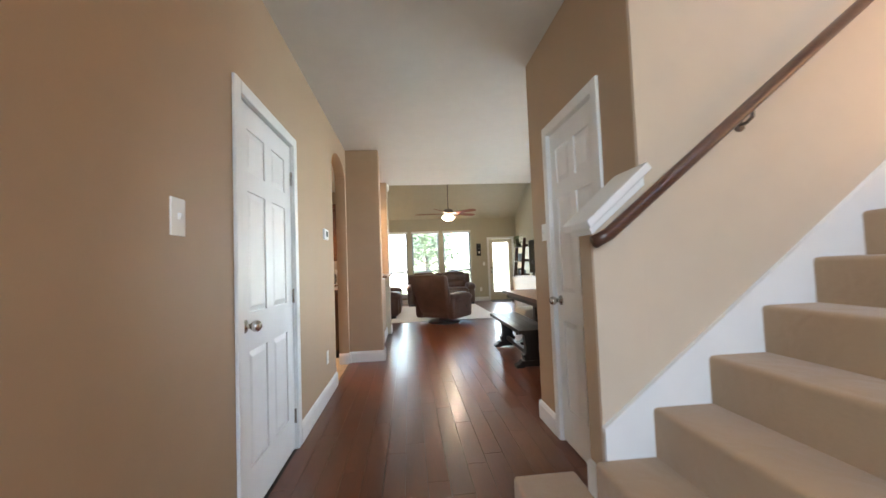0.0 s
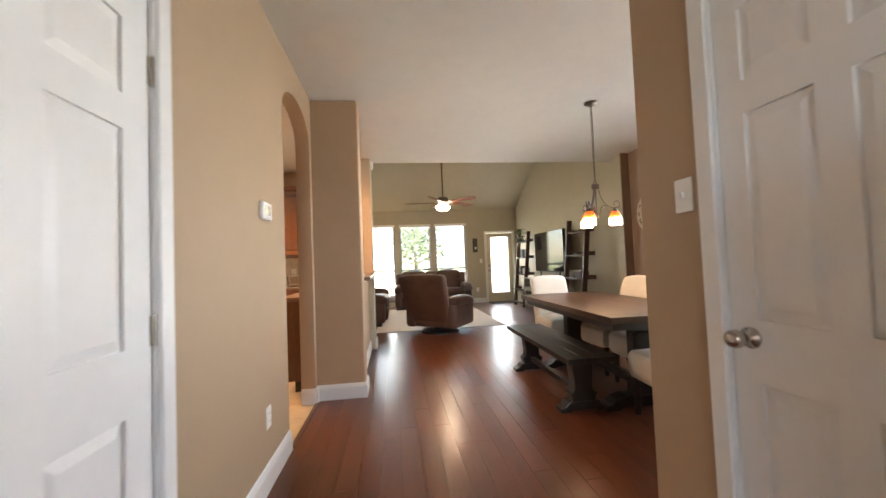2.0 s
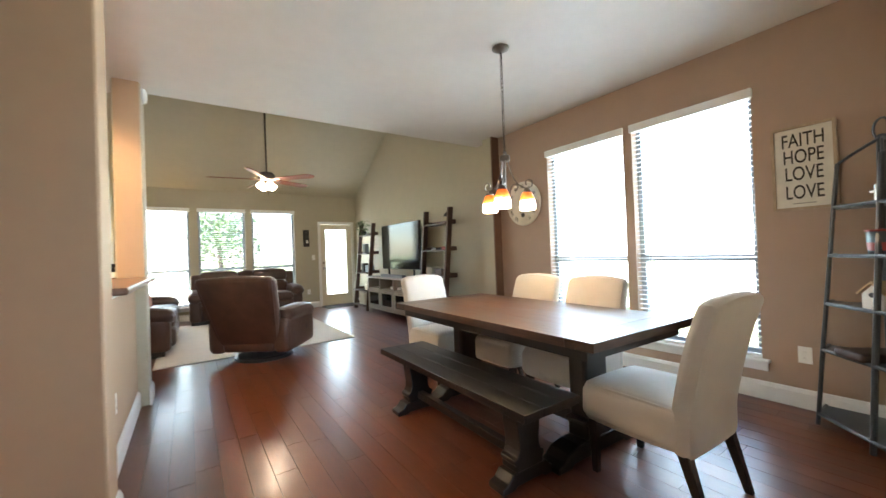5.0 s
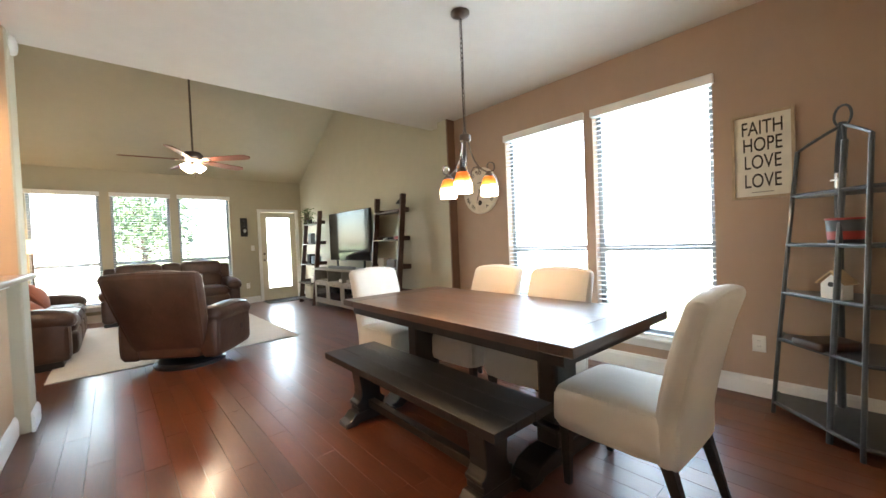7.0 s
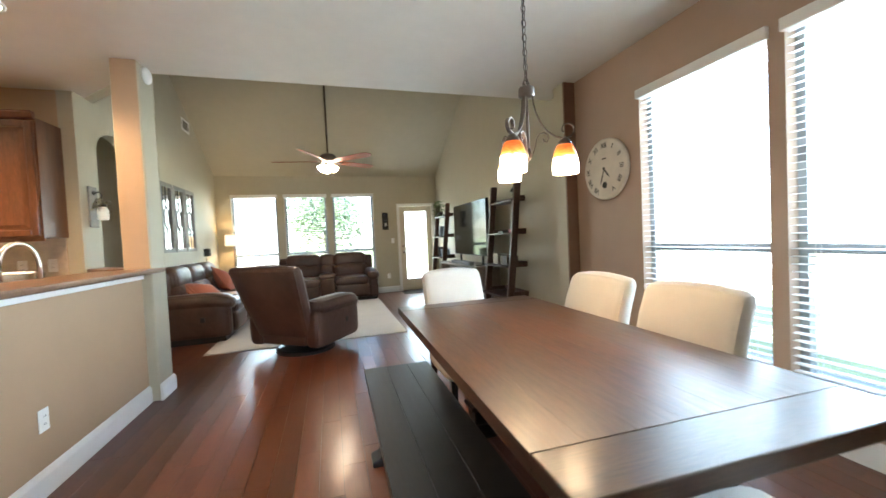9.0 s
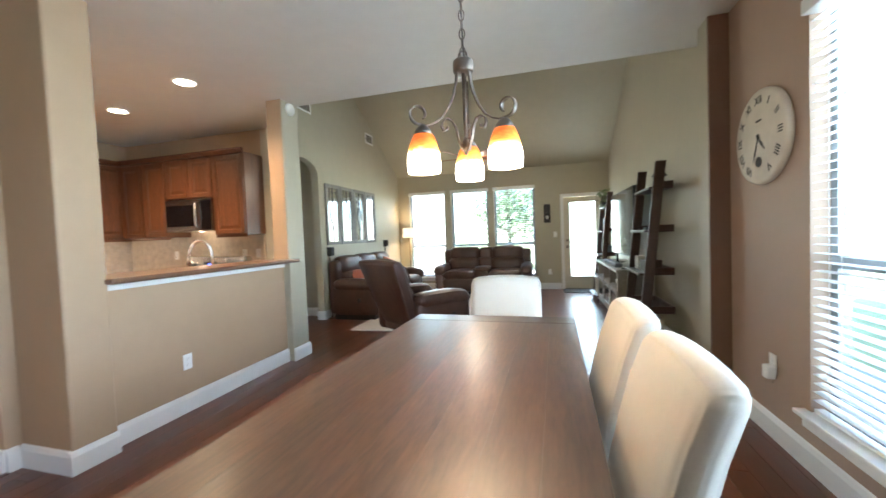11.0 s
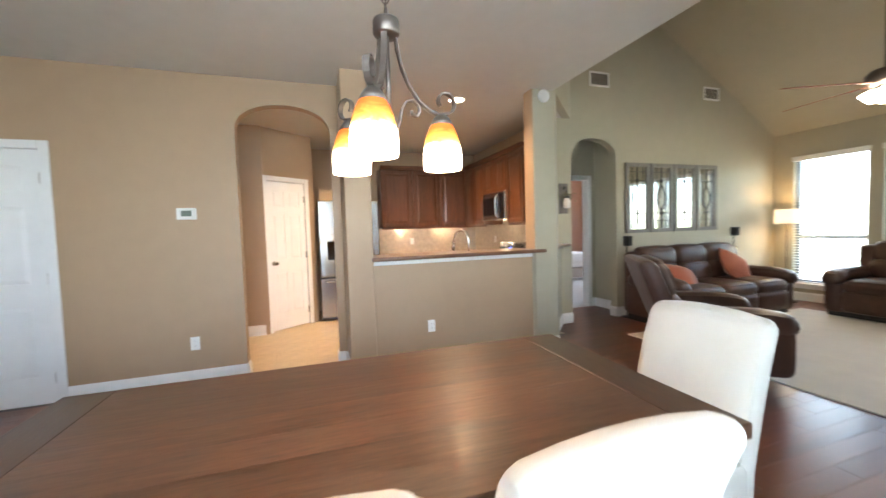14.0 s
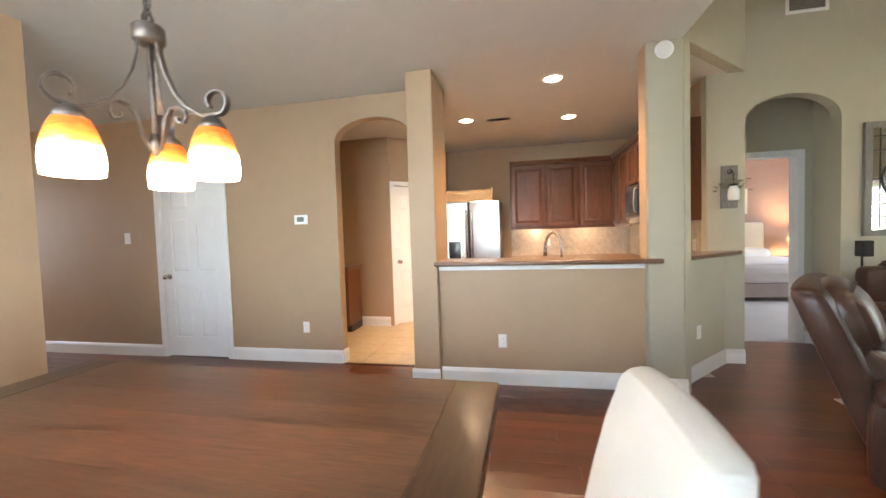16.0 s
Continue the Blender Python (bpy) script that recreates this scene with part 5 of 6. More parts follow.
def sofa(m, seats, w, console, label, name):
    """Reclining sofa facing local +y, its back to y = 0; origin at the middle of its back edge on the floor."""
    t = thing(name, m, label, "sofa")
    hw = w / 2
    part("plinth", boxed(-hw + 0.03, hw - 0.03, 0.12, 0.82, 0.0, 0.09), BLACK, t)
    part("frame", cushion(-hw + 0.02, hw - 0.02, 0.1, 0.86, 0.07, 0.36, 0.05), LEATHER, t)
    aw = 0.20
    inner = w - 2 * aw
    parts = seats + (0.45 if console else 0)
    sw = inner / parts
    x = -hw + aw
    for i in range(seats):
        if console and i == 1:
            part("console_box", cushion(x + 0.01, x + 0.45 * sw - 0.01, 0.2, 0.9, 0.08, 0.5, 0.03), LEATHER, t)
            part("console_pad", cushion(x + 0.0, x + 0.45 * sw - 0.0, 0.45, 0.88, 0.49, 0.58, 0.04, 0.02), LEATHER, t)
            for z0, z1, y0, pf in ((0.46, 0.74, 0.10, 0.015), (0.70, 0.965, 0.05, 0.015)):
                pad = cushion(x + 0.004, x + 0.45 * sw - 0.004, y0, y0 + 0.19, z0, z1, 0.05, pf)
                for v in pad.verts:
                    v.co.y -= 0.10 * (v.co.z - 0.46)
                part("console_back", pad, LEATHER, t)
            x += 0.45 * sw
        part("seat_cushion", cushion(x + 0.004, x + sw - 0.004, 0.22, 0.92, 0.33, 0.50, 0.065, 0.025), LEATHER, t)
        part("footrest_pad", cushion(x + 0.006, x + sw - 0.006, 0.82, 0.93, 0.10, 0.36, 0.045, 0.015), LEATHER, t)
        for z0, z1, y0, pf in ((0.46, 0.74, 0.10, 0.03), (0.70, 0.975, 0.05, 0.025)):
            pad = cushion(x + 0.006, x + sw - 0.006, y0, y0 + 0.23, z0, z1, 0.07, pf)
            for v in pad.verts:
                v.co.y -= 0.10 * (v.co.z - 0.46)
            part("back_cushion", pad, LEATHER, t)
        x += sw
    bk = cushion(-hw + 0.03, hw - 0.03, 0.02, 0.18, 0.08, 0.93, 0.06)
    part("back_frame", bk, LEATHER, t)
    for s in (-1, 1):
        a0, a1 = sorted((s * hw, s * (hw - aw)))
        part("arm", cushion(a0 + 0.01, a1 - 0.01, 0.08, 0.88, 0.07, 0.52, 0.05, 0.01), LEATHER, t)
        pad = cushion(a0 - 0.015, a1 + 0.015, 0.12, 0.93, 0.46, 0.63, 0.075, 0.015)
        for v in pad.verts:
            v.co.z -= 0.3 * max(0.0, v.co.y - 0.66) ** 1.5
        part("arm_pad", pad, LEATHER, t)
        if not console:
            part("release_lever", boxed(s * (hw + 0.002), s * (hw + 0.012), 0.55, 0.60, 0.28, 0.34, bevel=0.003), BLACK, t, "black release lever")
    return t


sofa(pose(1.03, 11.95, 0, 0, 0, 180), 2, 2.02, True, "brown leather reclining loveseat with a console under the windows", "loveseat")
sofa(pose(-1.06, 9.77, 0, 0, 0, -90), 3, 2.2, False, "brown leather three-seat reclining sofa under the mirrors", "sofa")
TERRA = cloth("terracotta_cushion_cloth", (0.42, 0.13, 0.07), 380.0)


def pillow(m):
    bm = cushion(-0.21, 0.21, -0.07, 0.07, -0.21, 0.21, 0.05, 0.05)
    for v in bm.verts:
        k = max(abs(v.co.x), abs(v.co.z)) / 0.21
        v.co.y *= 1.15 - 0.75 * min(1.0, k) ** 2
    t = tagged(part("throw_pillow", bm, TERRA), "terracotta throw pillow on the brown sofa", "pillow", "pillows on the sofa")
    t.matrix_world = m
    return t


pillow(pose(-0.56, 9.13, 0.585, -55, 0, 75) @ pose(0, 0, 0, 0, 20, 0))
pillow(pose(-0.62, 10.35, 0.66, -34, 0, 100) @ pose(0, 0, 0, 0, 32, 0))

# floor lamp
fl = thing("floor_lamp", pose(-0.74, 11.70, 0), "lit floor lamp with a cream drum shade", "lamp")
part("base", turned([(0.14, 0), (0.14, 0.02), (0.03, 0.035), (0.012, 0.05)], 24), BRONZE, fl, "", True)
part("pole", tube([(0, 0, 0.04), (0, 0, 1.30)], 0.011, 10), BRONZE, fl)
SHADE = plain("cream_lamp_shade", (0.85, 0.68, 0.42), 0.9, relief=0.1)
sb = SHADE.node_tree.nodes["Principled BSDF"]
sb.inputs["Emission Color"].default_value, sb.inputs["Emission Strength"].default_value = (1.0, 0.7, 0.4, 1), 0.2
part("shade", turned([(0.16, 1.25), (0.15, 1.47), (0.147, 1.47), (0.157, 1.25)], 28, False), SHADE, fl, "glowing cream drum shade", True)
bulb("floor_lamp_bulb", (-0.74, 11.70, 1.37), 1.8, (1.0, 0.68, 0.36), 0.04)

# ceiling fan
fan = thing("ceiling_fan", pose(1.157, 9.60, 2.57), "dark ceiling fan with five reddish blades and lit shades", "ceiling fan")
top = vault(9.60) - 2.57
part("downrod", tube([(0, 0, 0.05), (0, 0, top - 0.02)], 0.014, 10), BRONZE, fan)
part("canopy", move(turned([(0.075, 0), (0.07, -0.05), (0.03, -0.09), (0.014, -0.1)], 20), pose(0, 0, top + 0.03)), BRONZE, fan, "", True)
part("motor", turned([(0.03, 0.09), (0.1, 0.075), (0.135, 0.035), (0.135, -0.03), (0.1, -0.06), (0.05, -0.075)][::-1], 24), BRONZE, fan, "", True)
FANBOWL = glow("frosted_fan_bowl", (1.0, 0.84, 0.62), 6.0)
part("light_fitter", turned([(0.02, -0.14), (0.06, -0.125), (0.075, -0.1), (0.06, -0.075)], 20), BRONZE, fan, "", True)
tulip = None
for i in range(4):
    mm = pose(0, 0, -0.1, 0, 0, 90 * i + 20) @ pose(0.05, 0, 0, 0, -48, 0)
    if tulip is None:
        tulip = part("tulip_shade", turned([(0.022, 0.0), (0.034, -0.02), (0.048, -0.05), (0.055, -0.085), (0.062, -0.105), (0.058, -0.105), (0.05, -0.083), (0.02, -0.01)], 18, False), FANBOWL, fan, "glowing frosted glass tulip shade", True)
        tulip.matrix_basis = mm
    else:
        share("tulip_shade", tulip, fan, mm)
part("pull_chain", tube([(0.02, 0, -0.13), (0.02, 0, -0.3)], 0.002, 5), BRONZE, fan)
BLADE = wood("reddish_fan_blade", (0.1, 0.022, 0.006), (0.3, 0.075, 0.018), 0.5, (1.0, 10, 10), 2.0, 0.1, 0.0)
bl = [(0.17, -0.05), (0.3, -0.062), (0.73, -0.08), (0.82, -0.064), (0.86, -0.02), (0.86, 0.02), (0.82, 0.064), (0.73, 0.08), (0.3, 0.062), (0.17, 0.05)]
first = None
for i in range(5):
    mm = pose(0, 0, -0.035, 0, 0, 72 * i + 28) @ pose(0, 0, 0, -14, 0, 0)
    if first is None:
        first = part("blade", extruded(bl, -0.004, 0.004, "z", 0.0015), BLADE, fan, "reddish wooden blade")
        arm0 = part("blade_arm", merge(boxed(0.10, 0.22, -0.018, 0.018, -0.012, -0.004, bevel=0.003), boxed(0.2, 0.26, -0.04, 0.04, -0.012, -0.005, bevel=0.002)), BRONZE, fan)
        first.matrix_basis = arm0.matrix_basis = mm
    else:
        share("blade", first, fan, mm)
        share("blade_arm", arm0, fan, mm)
bulb("fan_bulb", (1.157, 9.60, 2.36), 3.0, (1.0, 0.8, 0.55), 0.06)


# television, console, ladder shelves
tv = thing("television", pose(3.36, 9.10, 0.86), "large black flat television on the console", "television")
part("panel", boxed(-0.02, 0.03, -0.745, 0.745, 0.05, 0.92, bevel=0.006), BLACK, tv)
part("screen", boxed(-0.024, -0.0195, -0.735, 0.735, 0.062, 0.91), SCREEN, tv, "glossy dark screen")
for s in (-1, 1):
    part("stand_foot", merge(boxed(-0.12, 0.12, s * 0.5 - 0.012, s * 0.5 + 0.012, -0.1, -0.088, bevel=0.003), boxed(-0.012, 0.02, s * 0.5 - 0.012, s * 0.5 + 0.012, -0.09, 0.06)), BLACK, tv)
TVWOOD = wood("grey_brown_console_wood", (0.2, 0.178, 0.152), (0.36, 0.325, 0.285), 0.42, (9, 1.0, 9), 2.0, 0.1)
cs = thing("tv_console", pose(3.38, 9.36, 0), "grey-brown wooden television console with glass doors", "console")
part("top", boxed(-0.23, 0.23, -0.92, 0.92, 0.725, 0.76, bevel=0.006), TVWOOD, cs)
part("back", boxed(0.19, 0.21, -0.89, 0.89, 0.1, 0.725), TVWOOD, cs)
for y in (-0.89, -0.30, 0.28, 0.865):
    part("upright", boxed(-0.21, 0.19, y, y + 0.03, 0.1, 0.725, bevel=0.003), TVWOOD, cs)
for y0, y1 in ((-0.86, -0.30), (-0.27, 0.28), (0.31, 0.865)):
    part("shelf", boxed(-0.20, 0.19, y0, y1, 0.50, 0.525), TVWOOD, cs)
    part("base_panel", boxed(-0.21, 0.19, y0, y1, 0.1, 0.14), TVWOOD, cs)
    d = bmesh.new()
    for e in ((y0 + 0.004, y0 + 0.06, 0.145, 0.495), (y1 - 0.06, y1 - 0.004, 0.145, 0.495), (y0 + 0.06, y1 - 0.06, 0.145, 0.2), (y0 + 0.06, y1 - 0.06, 0.44, 0.495)):
        box(d, -0.215, -0.195, e[0], e[1], e[2], e[3])
    dd = part("door", d, TVWOOD, cs)
    part("glass", boxed(-0.207, -0.203, y0 + 0.06, y1 - 0.06, 0.2, 0.44), SCREEN, dd, "dark glass")
    part("handle", tube([(-0.215, (y0 + y1) / 2 - 0.04, 0.47), (-0.235, (y0 + y1) / 2 - 0.03, 0.47), (-0.235, (y0 + y1) / 2 + 0.03, 0.47), (-0.215, (y0 + y1) / 2 + 0.04, 0.47)], 0.004, 6), NICKEL, dd)
for sx in (-0.19, 0.17):
    for y in (-0.88, 0.84):
        part("leg", boxed(sx - 0.02, sx + 0.03, y, y + 0.05, 0, 0.1, bevel=0.004), TVWOOD, cs)
sbar = tagged(part("soundbar", boxed(3.19, 3.28, 8.75, 9.65, 0.761, 0.815, bevel=0.012), plain("grey_speaker_cloth", (0.16, 0.17, 0.18), 0.7)), "grey soundbar on the television console", "soundbar")
cbox = tagged(part("cable_box", boxed(3.25, 3.45, 9.0, 9.35, 0.526, 0.575, bevel=0.004), PLASTIC), "pale set-top box in the console", "set-top box")


def ladder_shelf(m, label):
    """Leaning ladder shelf, its wall at local y = 0 and its foot towards -y; 0.72 wide."""
    t = thing("ladder_shelf", m, label, "shelf", "ladder shelves beside the television")
    foot, top_y, hh, w = -0.325, -0.125, 1.90, 0.35
    for s in (-1, 1):
        bm = bmesh.new()
        x = s * w
        hexa(bm, [(x - 0.02, foot - 0.045, 0), (x + 0.02, foot - 0.045, 0), (x + 0.02, foot + 0.045, 0), (x - 0.02, foot + 0.045, 0),
                  (x - 0.02, top_y - 0.045, hh), (x + 0.02, top_y - 0.045, hh), (x + 0.02, top_y + 0.045, hh), (x - 0.02, top_y + 0.045, hh)])
        bmesh.ops.bevel(bm, geom=bm.edges[:], offset=0.004, segments=1, affect='EDGES')
        part("side_rail", bm, LADDERWOOD, t)
    for z, dp in ((1.64, 0.22), (1.22, 0.27), (0.80, 0.33), (0.42, 0.38), (0.10, 0.42)):
        y = foot + (top_y - foot) * z / hh
        sh2 = part("shelf", boxed(-w + 0.021, w - 0.021, min(y - 0.02, -dp), -0.012, z, z + 0.022, bevel=0.003), LADDERWOOD, t)
        lip = merge(boxed(-w + 0.021, w - 0.021, -0.03, -0.012, z + 0.022, z + 0.07), boxed(-w + 0.021, -w + 0.036, y + 0.02, -0.03, z + 0.022, z + 0.07), boxed(w - 0.036, w - 0.021, y + 0.02, -0.03, z + 0.022, z + 0.07))
        part("lip", lip, LADDERWOOD, sh2)
    return t


l1 = ladder_shelf(pose(3.53, 7.83, 0, 0, 0, -90), "dark wooden ladder shelf with small ornaments leaning on the wall")
copy_thing(l1, pose(3.53, 10.74, 0, 0, 0, -90))


def block(name, p, size, mat2, label, cat, bevel=0.006):
    x, y, z = size
    o = tagged(part(name, boxed(-x / 2, x / 2, -y / 2, y / 2, 0, z, bevel=bevel), mat2), label, cat)
    o.matrix_world = pose(*p)
    return o


CREAMPAPER = plain("cream_paper", (0.66, 0.62, 0.52), 0.7)
BLUEGREY = plain("blue_grey_fabric", (0.2, 0.24, 0.28), 0.8)
REDTIN = plain("dark_red_enamel", (0.3, 0.03, 0.025), 0.4)
block("decor_box", (3.36, 7.96, 0.823), (0.16, 0.16, 0.14), plain("pale_stone", (0.4, 0.38, 0.34), 0.6), "pale stone decor block on the ladder shelf", "ornament")
block("decor_box", (3.36, 7.70, 0.823), (0.16, 0.2, 0.12), LADDERWOOD, "dark wooden box on the ladder shelf", "box")
block("storage_bin", (3.31, 7.84, 0.123), (0.3, 0.42, 0.22), CREAMPAPER, "cream fabric bin at the foot of the ladder shelf", "bin", 0.02)
block("storage_bin", (3.31, 10.66, 0.123), (0.26, 0.3, 0.26), CREAMPAPER, "cream fabric bin at the foot of the ladder shelf", "bin", 0.02)
for p, s, mt in (((3.41, 10.89, 1.243), (0.1, 0.14, 0.22), BLUEGREY), ((3.38, 10.62, 0.823), (0.14, 0.2, 0.16), BLUEGREY), ((3.39, 10.92, 0.823), (0.12, 0.14, 0.2), BLACK), ((3.35, 10.54, 0.443), (0.2, 0.2, 0.14), CREAMPAPER), ((3.41, 7.66, 1.243), (0.08, 0.1, 0.05), REDTIN), ((3.41, 7.93, 1.243), (0.1, 0.14, 0.03), BLACK)):
    block("picture_box" if s[2] > 0.15 else "keepsake", p, s, mt, "small keepsake on the dark ladder shelf", "ornament")
hn = thing("desk_bell_lamp", pose(3.42, 7.58, 1.663), "small dark bell-shaped ornament lamp", "ornament")
part("stem", turned([(0.05, 0), (0.05, 0.008), (0.008, 0.014), (0.008, 0.13)], 14), BLACK, hn)
part("bell", turned([(0.07, 0.1), (0.05, 0.14), (0.015, 0.17), (0.004, 0.18)], 18), BLACK, hn, "", True)

# plant on the far ladder
pl = thing("potted_plant", pose(3.42, 10.98, 1.663), "leafy green plant in a small dark pot", "plant")
part("pot", turned([(0.045, 0), (0.06, 0.1), (0.052, 0.1), (0.045, 0.08)], 16), BLACK, pl)
rnd = random.Random(5)
vs, fs = [], []
for k in range(150):
    q = Vector((rnd.gauss(-0.03, 0.07), rnd.gauss(0.05, 0.09), rnd.uniform(0.02, 0.34)))
    u = Vector((rnd.gauss(0, 1), rnd.gauss(0, 1), rnd.gauss(-0.2, 0.7))).normalized()
    w = u.orthogonal().normalized()
    s = rnd.uniform(0.025, 0.045)
    i0 = len(vs)
    vs += [tuple(q - u * s), tuple(q + w * s * 0.4), tuple(q + u * s), tuple(q - w * s * 0.4)]
    fs.append((i0, i0 + 1, i0 + 2, i0 + 3))
me = bpy.data.meshes.new("foliage")
me.from_pydata(vs, [], fs)
me.materials.append(LEAF)
o = new("foliage", me)
o.parent = pl
part("stems", merge(tube([(0, 0, 0.08), (-0.03, 0.05, 0.3)], 0.004, 5), tube([(0, 0, 0.08), (0.02, 0.1, 0.26)], 0.004, 5)), BARK, pl)

# four leaded mirrors
LEAD = plain("dull_lead_came", (0.05, 0.05, 0.048), 0.5, 0.4)


def leaded_mirror(m):
    t = thing("leaded_mirror", m, "tall framed mirror panel with leaded oval tracery", "mirror", "mirrors over the sofa")
    w, h = 0.43, 1.0
    fr3 = bmesh.new()
    for e in ((-w / 2, -w / 2 + 0.055, -h / 2, h / 2), (w / 2 - 0.055, w / 2, -h / 2, h / 2), (-w / 2 + 0.055, w / 2 - 0.055, -h / 2, -h / 2 + 0.055), (-w / 2 + 0.055, w / 2 - 0.055, h / 2 - 0.055, h / 2)):
        box(fr3, e[0], e[1], -0.03, 0, e[2], e[3])
    part("frame", fr3, GREYWOOD, t)
    part("mirror_glass", boxed(-w / 2 + 0.05, w / 2 - 0.05, -0.012, -0.004, -h / 2 + 0.05, h / 2 - 0.05), MIRROR, t)
    came = tube([(0, -0.014, 0.19), (0, -0.014, 0.44)], 0.0085, 6)
    merge(came, tube([(0, -0.014, -0.44), (0, -0.014, -0.19)], 0.0085, 6))
    for s in (-1, 1):
        merge(came, tube([(s * 0.075 * math.sin(math.pi * i / 12), -0.014, -0.19 + 0.38 * i / 12) for i in range(13)], 0.0085, 6))
        merge(came, tube([(s * 0.075, -0.014, 0.0), (s * 0.165, -0.014, 0.0)], 0.005, 6))
    for z in (0.25, -0.22):
        merge(came, tube([(-0.165, -0.014, z), (0.165, -0.014, z)], 0.005, 6))
        merge(came, tube([(0.028 * math.cos(a), -0.014, z + 0.028 * math.sin(a)) for a in [2 * math.pi * i / 12 for i in range(13)]], 0.005, 6))
        merge(came, tube([(z * 0.42, -0.014, -0.44), (z * 0.42, -0.014, 0.44)], 0.004, 6))
        merge(came, tube([(-0.165, -0.014, z * 1.5), (0.165, -0.014, z * 1.5)], 0.004, 6))
    part("came", came, LEAD, t, "grey lead tracery")
    return t


m0 = leaded_mirror(on_west(8.80 + 0.23, 1.685, -1.10))
for i in range(1, 4):
    copy_thing(m0, on_west(8.80 + 0.23 + 0.458 * i, 1.685, -1.10))

for y, z in ((8.77, 1.08), (10.93, 1.15)):
    sp = thing("satellite_speaker", pose(-1.01, y, z), "small black satellite speaker on a thin stand", "speaker", "speakers behind the sofa")
    part("cabinet", boxed(-0.045, 0.045, -0.04, 0.04, -0.07, 0.07, bevel=0.006), BLACK, sp)
    part("grille", boxed(0.0455, 0.05, -0.034, 0.034, -0.062, 0.062, bevel=0.002), plain("black_grille_cloth", (0.02, 0.02, 0.02), 0.9, scale=60, fine=500), sp)
    part("stand", tube([(-0.02, 0, -0.07), (-0.02, 0, -z + 0.015)], 0.008, 8), BLACK, sp)
    part("foot", turned([(0.08, -z), (0.08, -z + 0.012), (0.01, -z + 0.02)], 16), BLACK, sp)


def wall_lantern(m, label, frosted):
    t = thing("wall_candle_holder", m, label, "wall sconce", "wall candle holders")
    part("backboard", boxed(-0.07, 0.07, -0.016, 0, -0.2, 0.2, bevel=0.003), GREYWOOD if frosted else BLACKWOOD, t)
    part("hook", merge(tube([(0, -0.016, 0.13), (0, -0.06, 0.15), (0, -0.085, 0.12), (0, -0.085, 0.03)], 0.005, 6), tube([(0.02 * math.cos(a), -0.02, 0.14 + 0.02 * math.sin(a)) for a in [2 * math.pi * i / 10 for i in range(11)]], 0.004, 6)), BLACK, t)
    part("jar", move(turned([(0.03, -0.13), (0.045, -0.12), (0.045, -0.03), (0.032, -0.015), (0.032, 0.0)], 18), pose(0, -0.085, 0)), PLASTIC if frosted else glass("lantern_glass"), t, "pale jar", True)
    part("collar", move(turned([(0.035, 0.0), (0.035, 0.02), (0.01, 0.03)], 16), pose(0, -0.085, 0)), BLACK, t)
    if not frosted:
        part("candle", move(turned([(0.025, -0.118), (0.025, -0.05), (0.004, -0.046)], 14), pose(0, -0.085, 0)), PLASTIC, t, "white candle")
    else:
        vs2, fs2 = [], []
        rr = random.Random(9)
        for k in range(60):
            q = Vector((rr.gauss(0, 0.06), -0.07 + rr.gauss(0, 0.02), 0.02 + rr.gauss(0, 0.025)))
            u = Vector((rr.gauss(0, 1), rr.gauss(0, 0.5), rr.gauss(0, 0.6))).normalized()
            w = u.orthogonal().normalized()
            i0 = len(vs2)
            vs2 += [tuple(q - u * 0.03), tuple(q + w * 0.012), tuple(q + u * 0.03), tuple(q - w * 0.012)]
            fs2.append((i0, i0 + 1, i0 + 2, i0 + 3))
        me2 = bpy.data.meshes.new("greenery")
        me2.from_pydata(vs2, [], fs2)
        me2.materials.append(plain("dusty_sage_leaf", (0.22, 0.2, 0.12), 0.7))
        g = new("greenery", me2)
        g.parent = t
    return t


wall_lantern(pose(2.37, 12.0, 1.66), "dark wooden wall lantern with a white candle", False)
wall_lantern(on_west(7.765, 1.68, -1.10), "weathered board with a hanging white jar and dry greenery", True)
mat = tagged(part("door_mat", boxed(2.66, 3.46, 11.45, 11.93, 0.0, 0.012, bevel=0.004), plain("dark_mat_fibre", (0.035, 0.033, 0.03), 0.95, scale=60, relief=0.5)), "dark fibre door mat inside the patio door", "mat")

# ---- bedroom glimpse ----
bed = thing("bed", pose(-5.43, 10.14, 0), "bed with white bedding and a tufted cream headboard", "bed")
LINEN = cloth("white_bed_linen", (0.78, 0.74, 0.7))
part("base", boxed(-0.9, 1.15, -0.8, 0.8, 0.08, 0.32, bevel=0.02), cloth("taupe_bed_base", (0.4, 0.33, 0.28)), bed)
part("mattress", cushion(-0.9, 1.15, -0.79, 0.79, 0.32, 0.60, 0.07), LINEN, bed)
part("duvet", cushion(-0.5, 1.2, -0.85, 0.85, 0.42, 0.66, 0.08, 0.02), LINEN, bed)
for y in (-0.4, 0.4):
    part("pillow", cushion(-0.88, -0.45, y - 0.33, y + 0.33, 0.60, 0.80, 0.08, 0.03), LINEN, bed)
part("headboard", cushion(-1.02, -0.9, -0.85, 0.85, 0.1, 1.35, 0.04, 0.01), cloth("cream_headboard_cloth", (0.62, 0.52, 0.4)), bed, "cream padded headboard")
for x in (-0.85, 1.05):
    for y in (-0.72, 0.72):
        part("leg", boxed(x - 0.03, x + 0.03, y - 0.03, y + 0.03, 0.004, 0.09), BLACKWOOD, bed)
ns = thing("nightstand", pose(-6.2, 11.5, 0), "small dark bedside table", "table")
part("body", boxed(-0.22, 0.22, -0.22, 0.22, 0.02, 0.62, bevel=0.01), BLACKWOOD, ns)
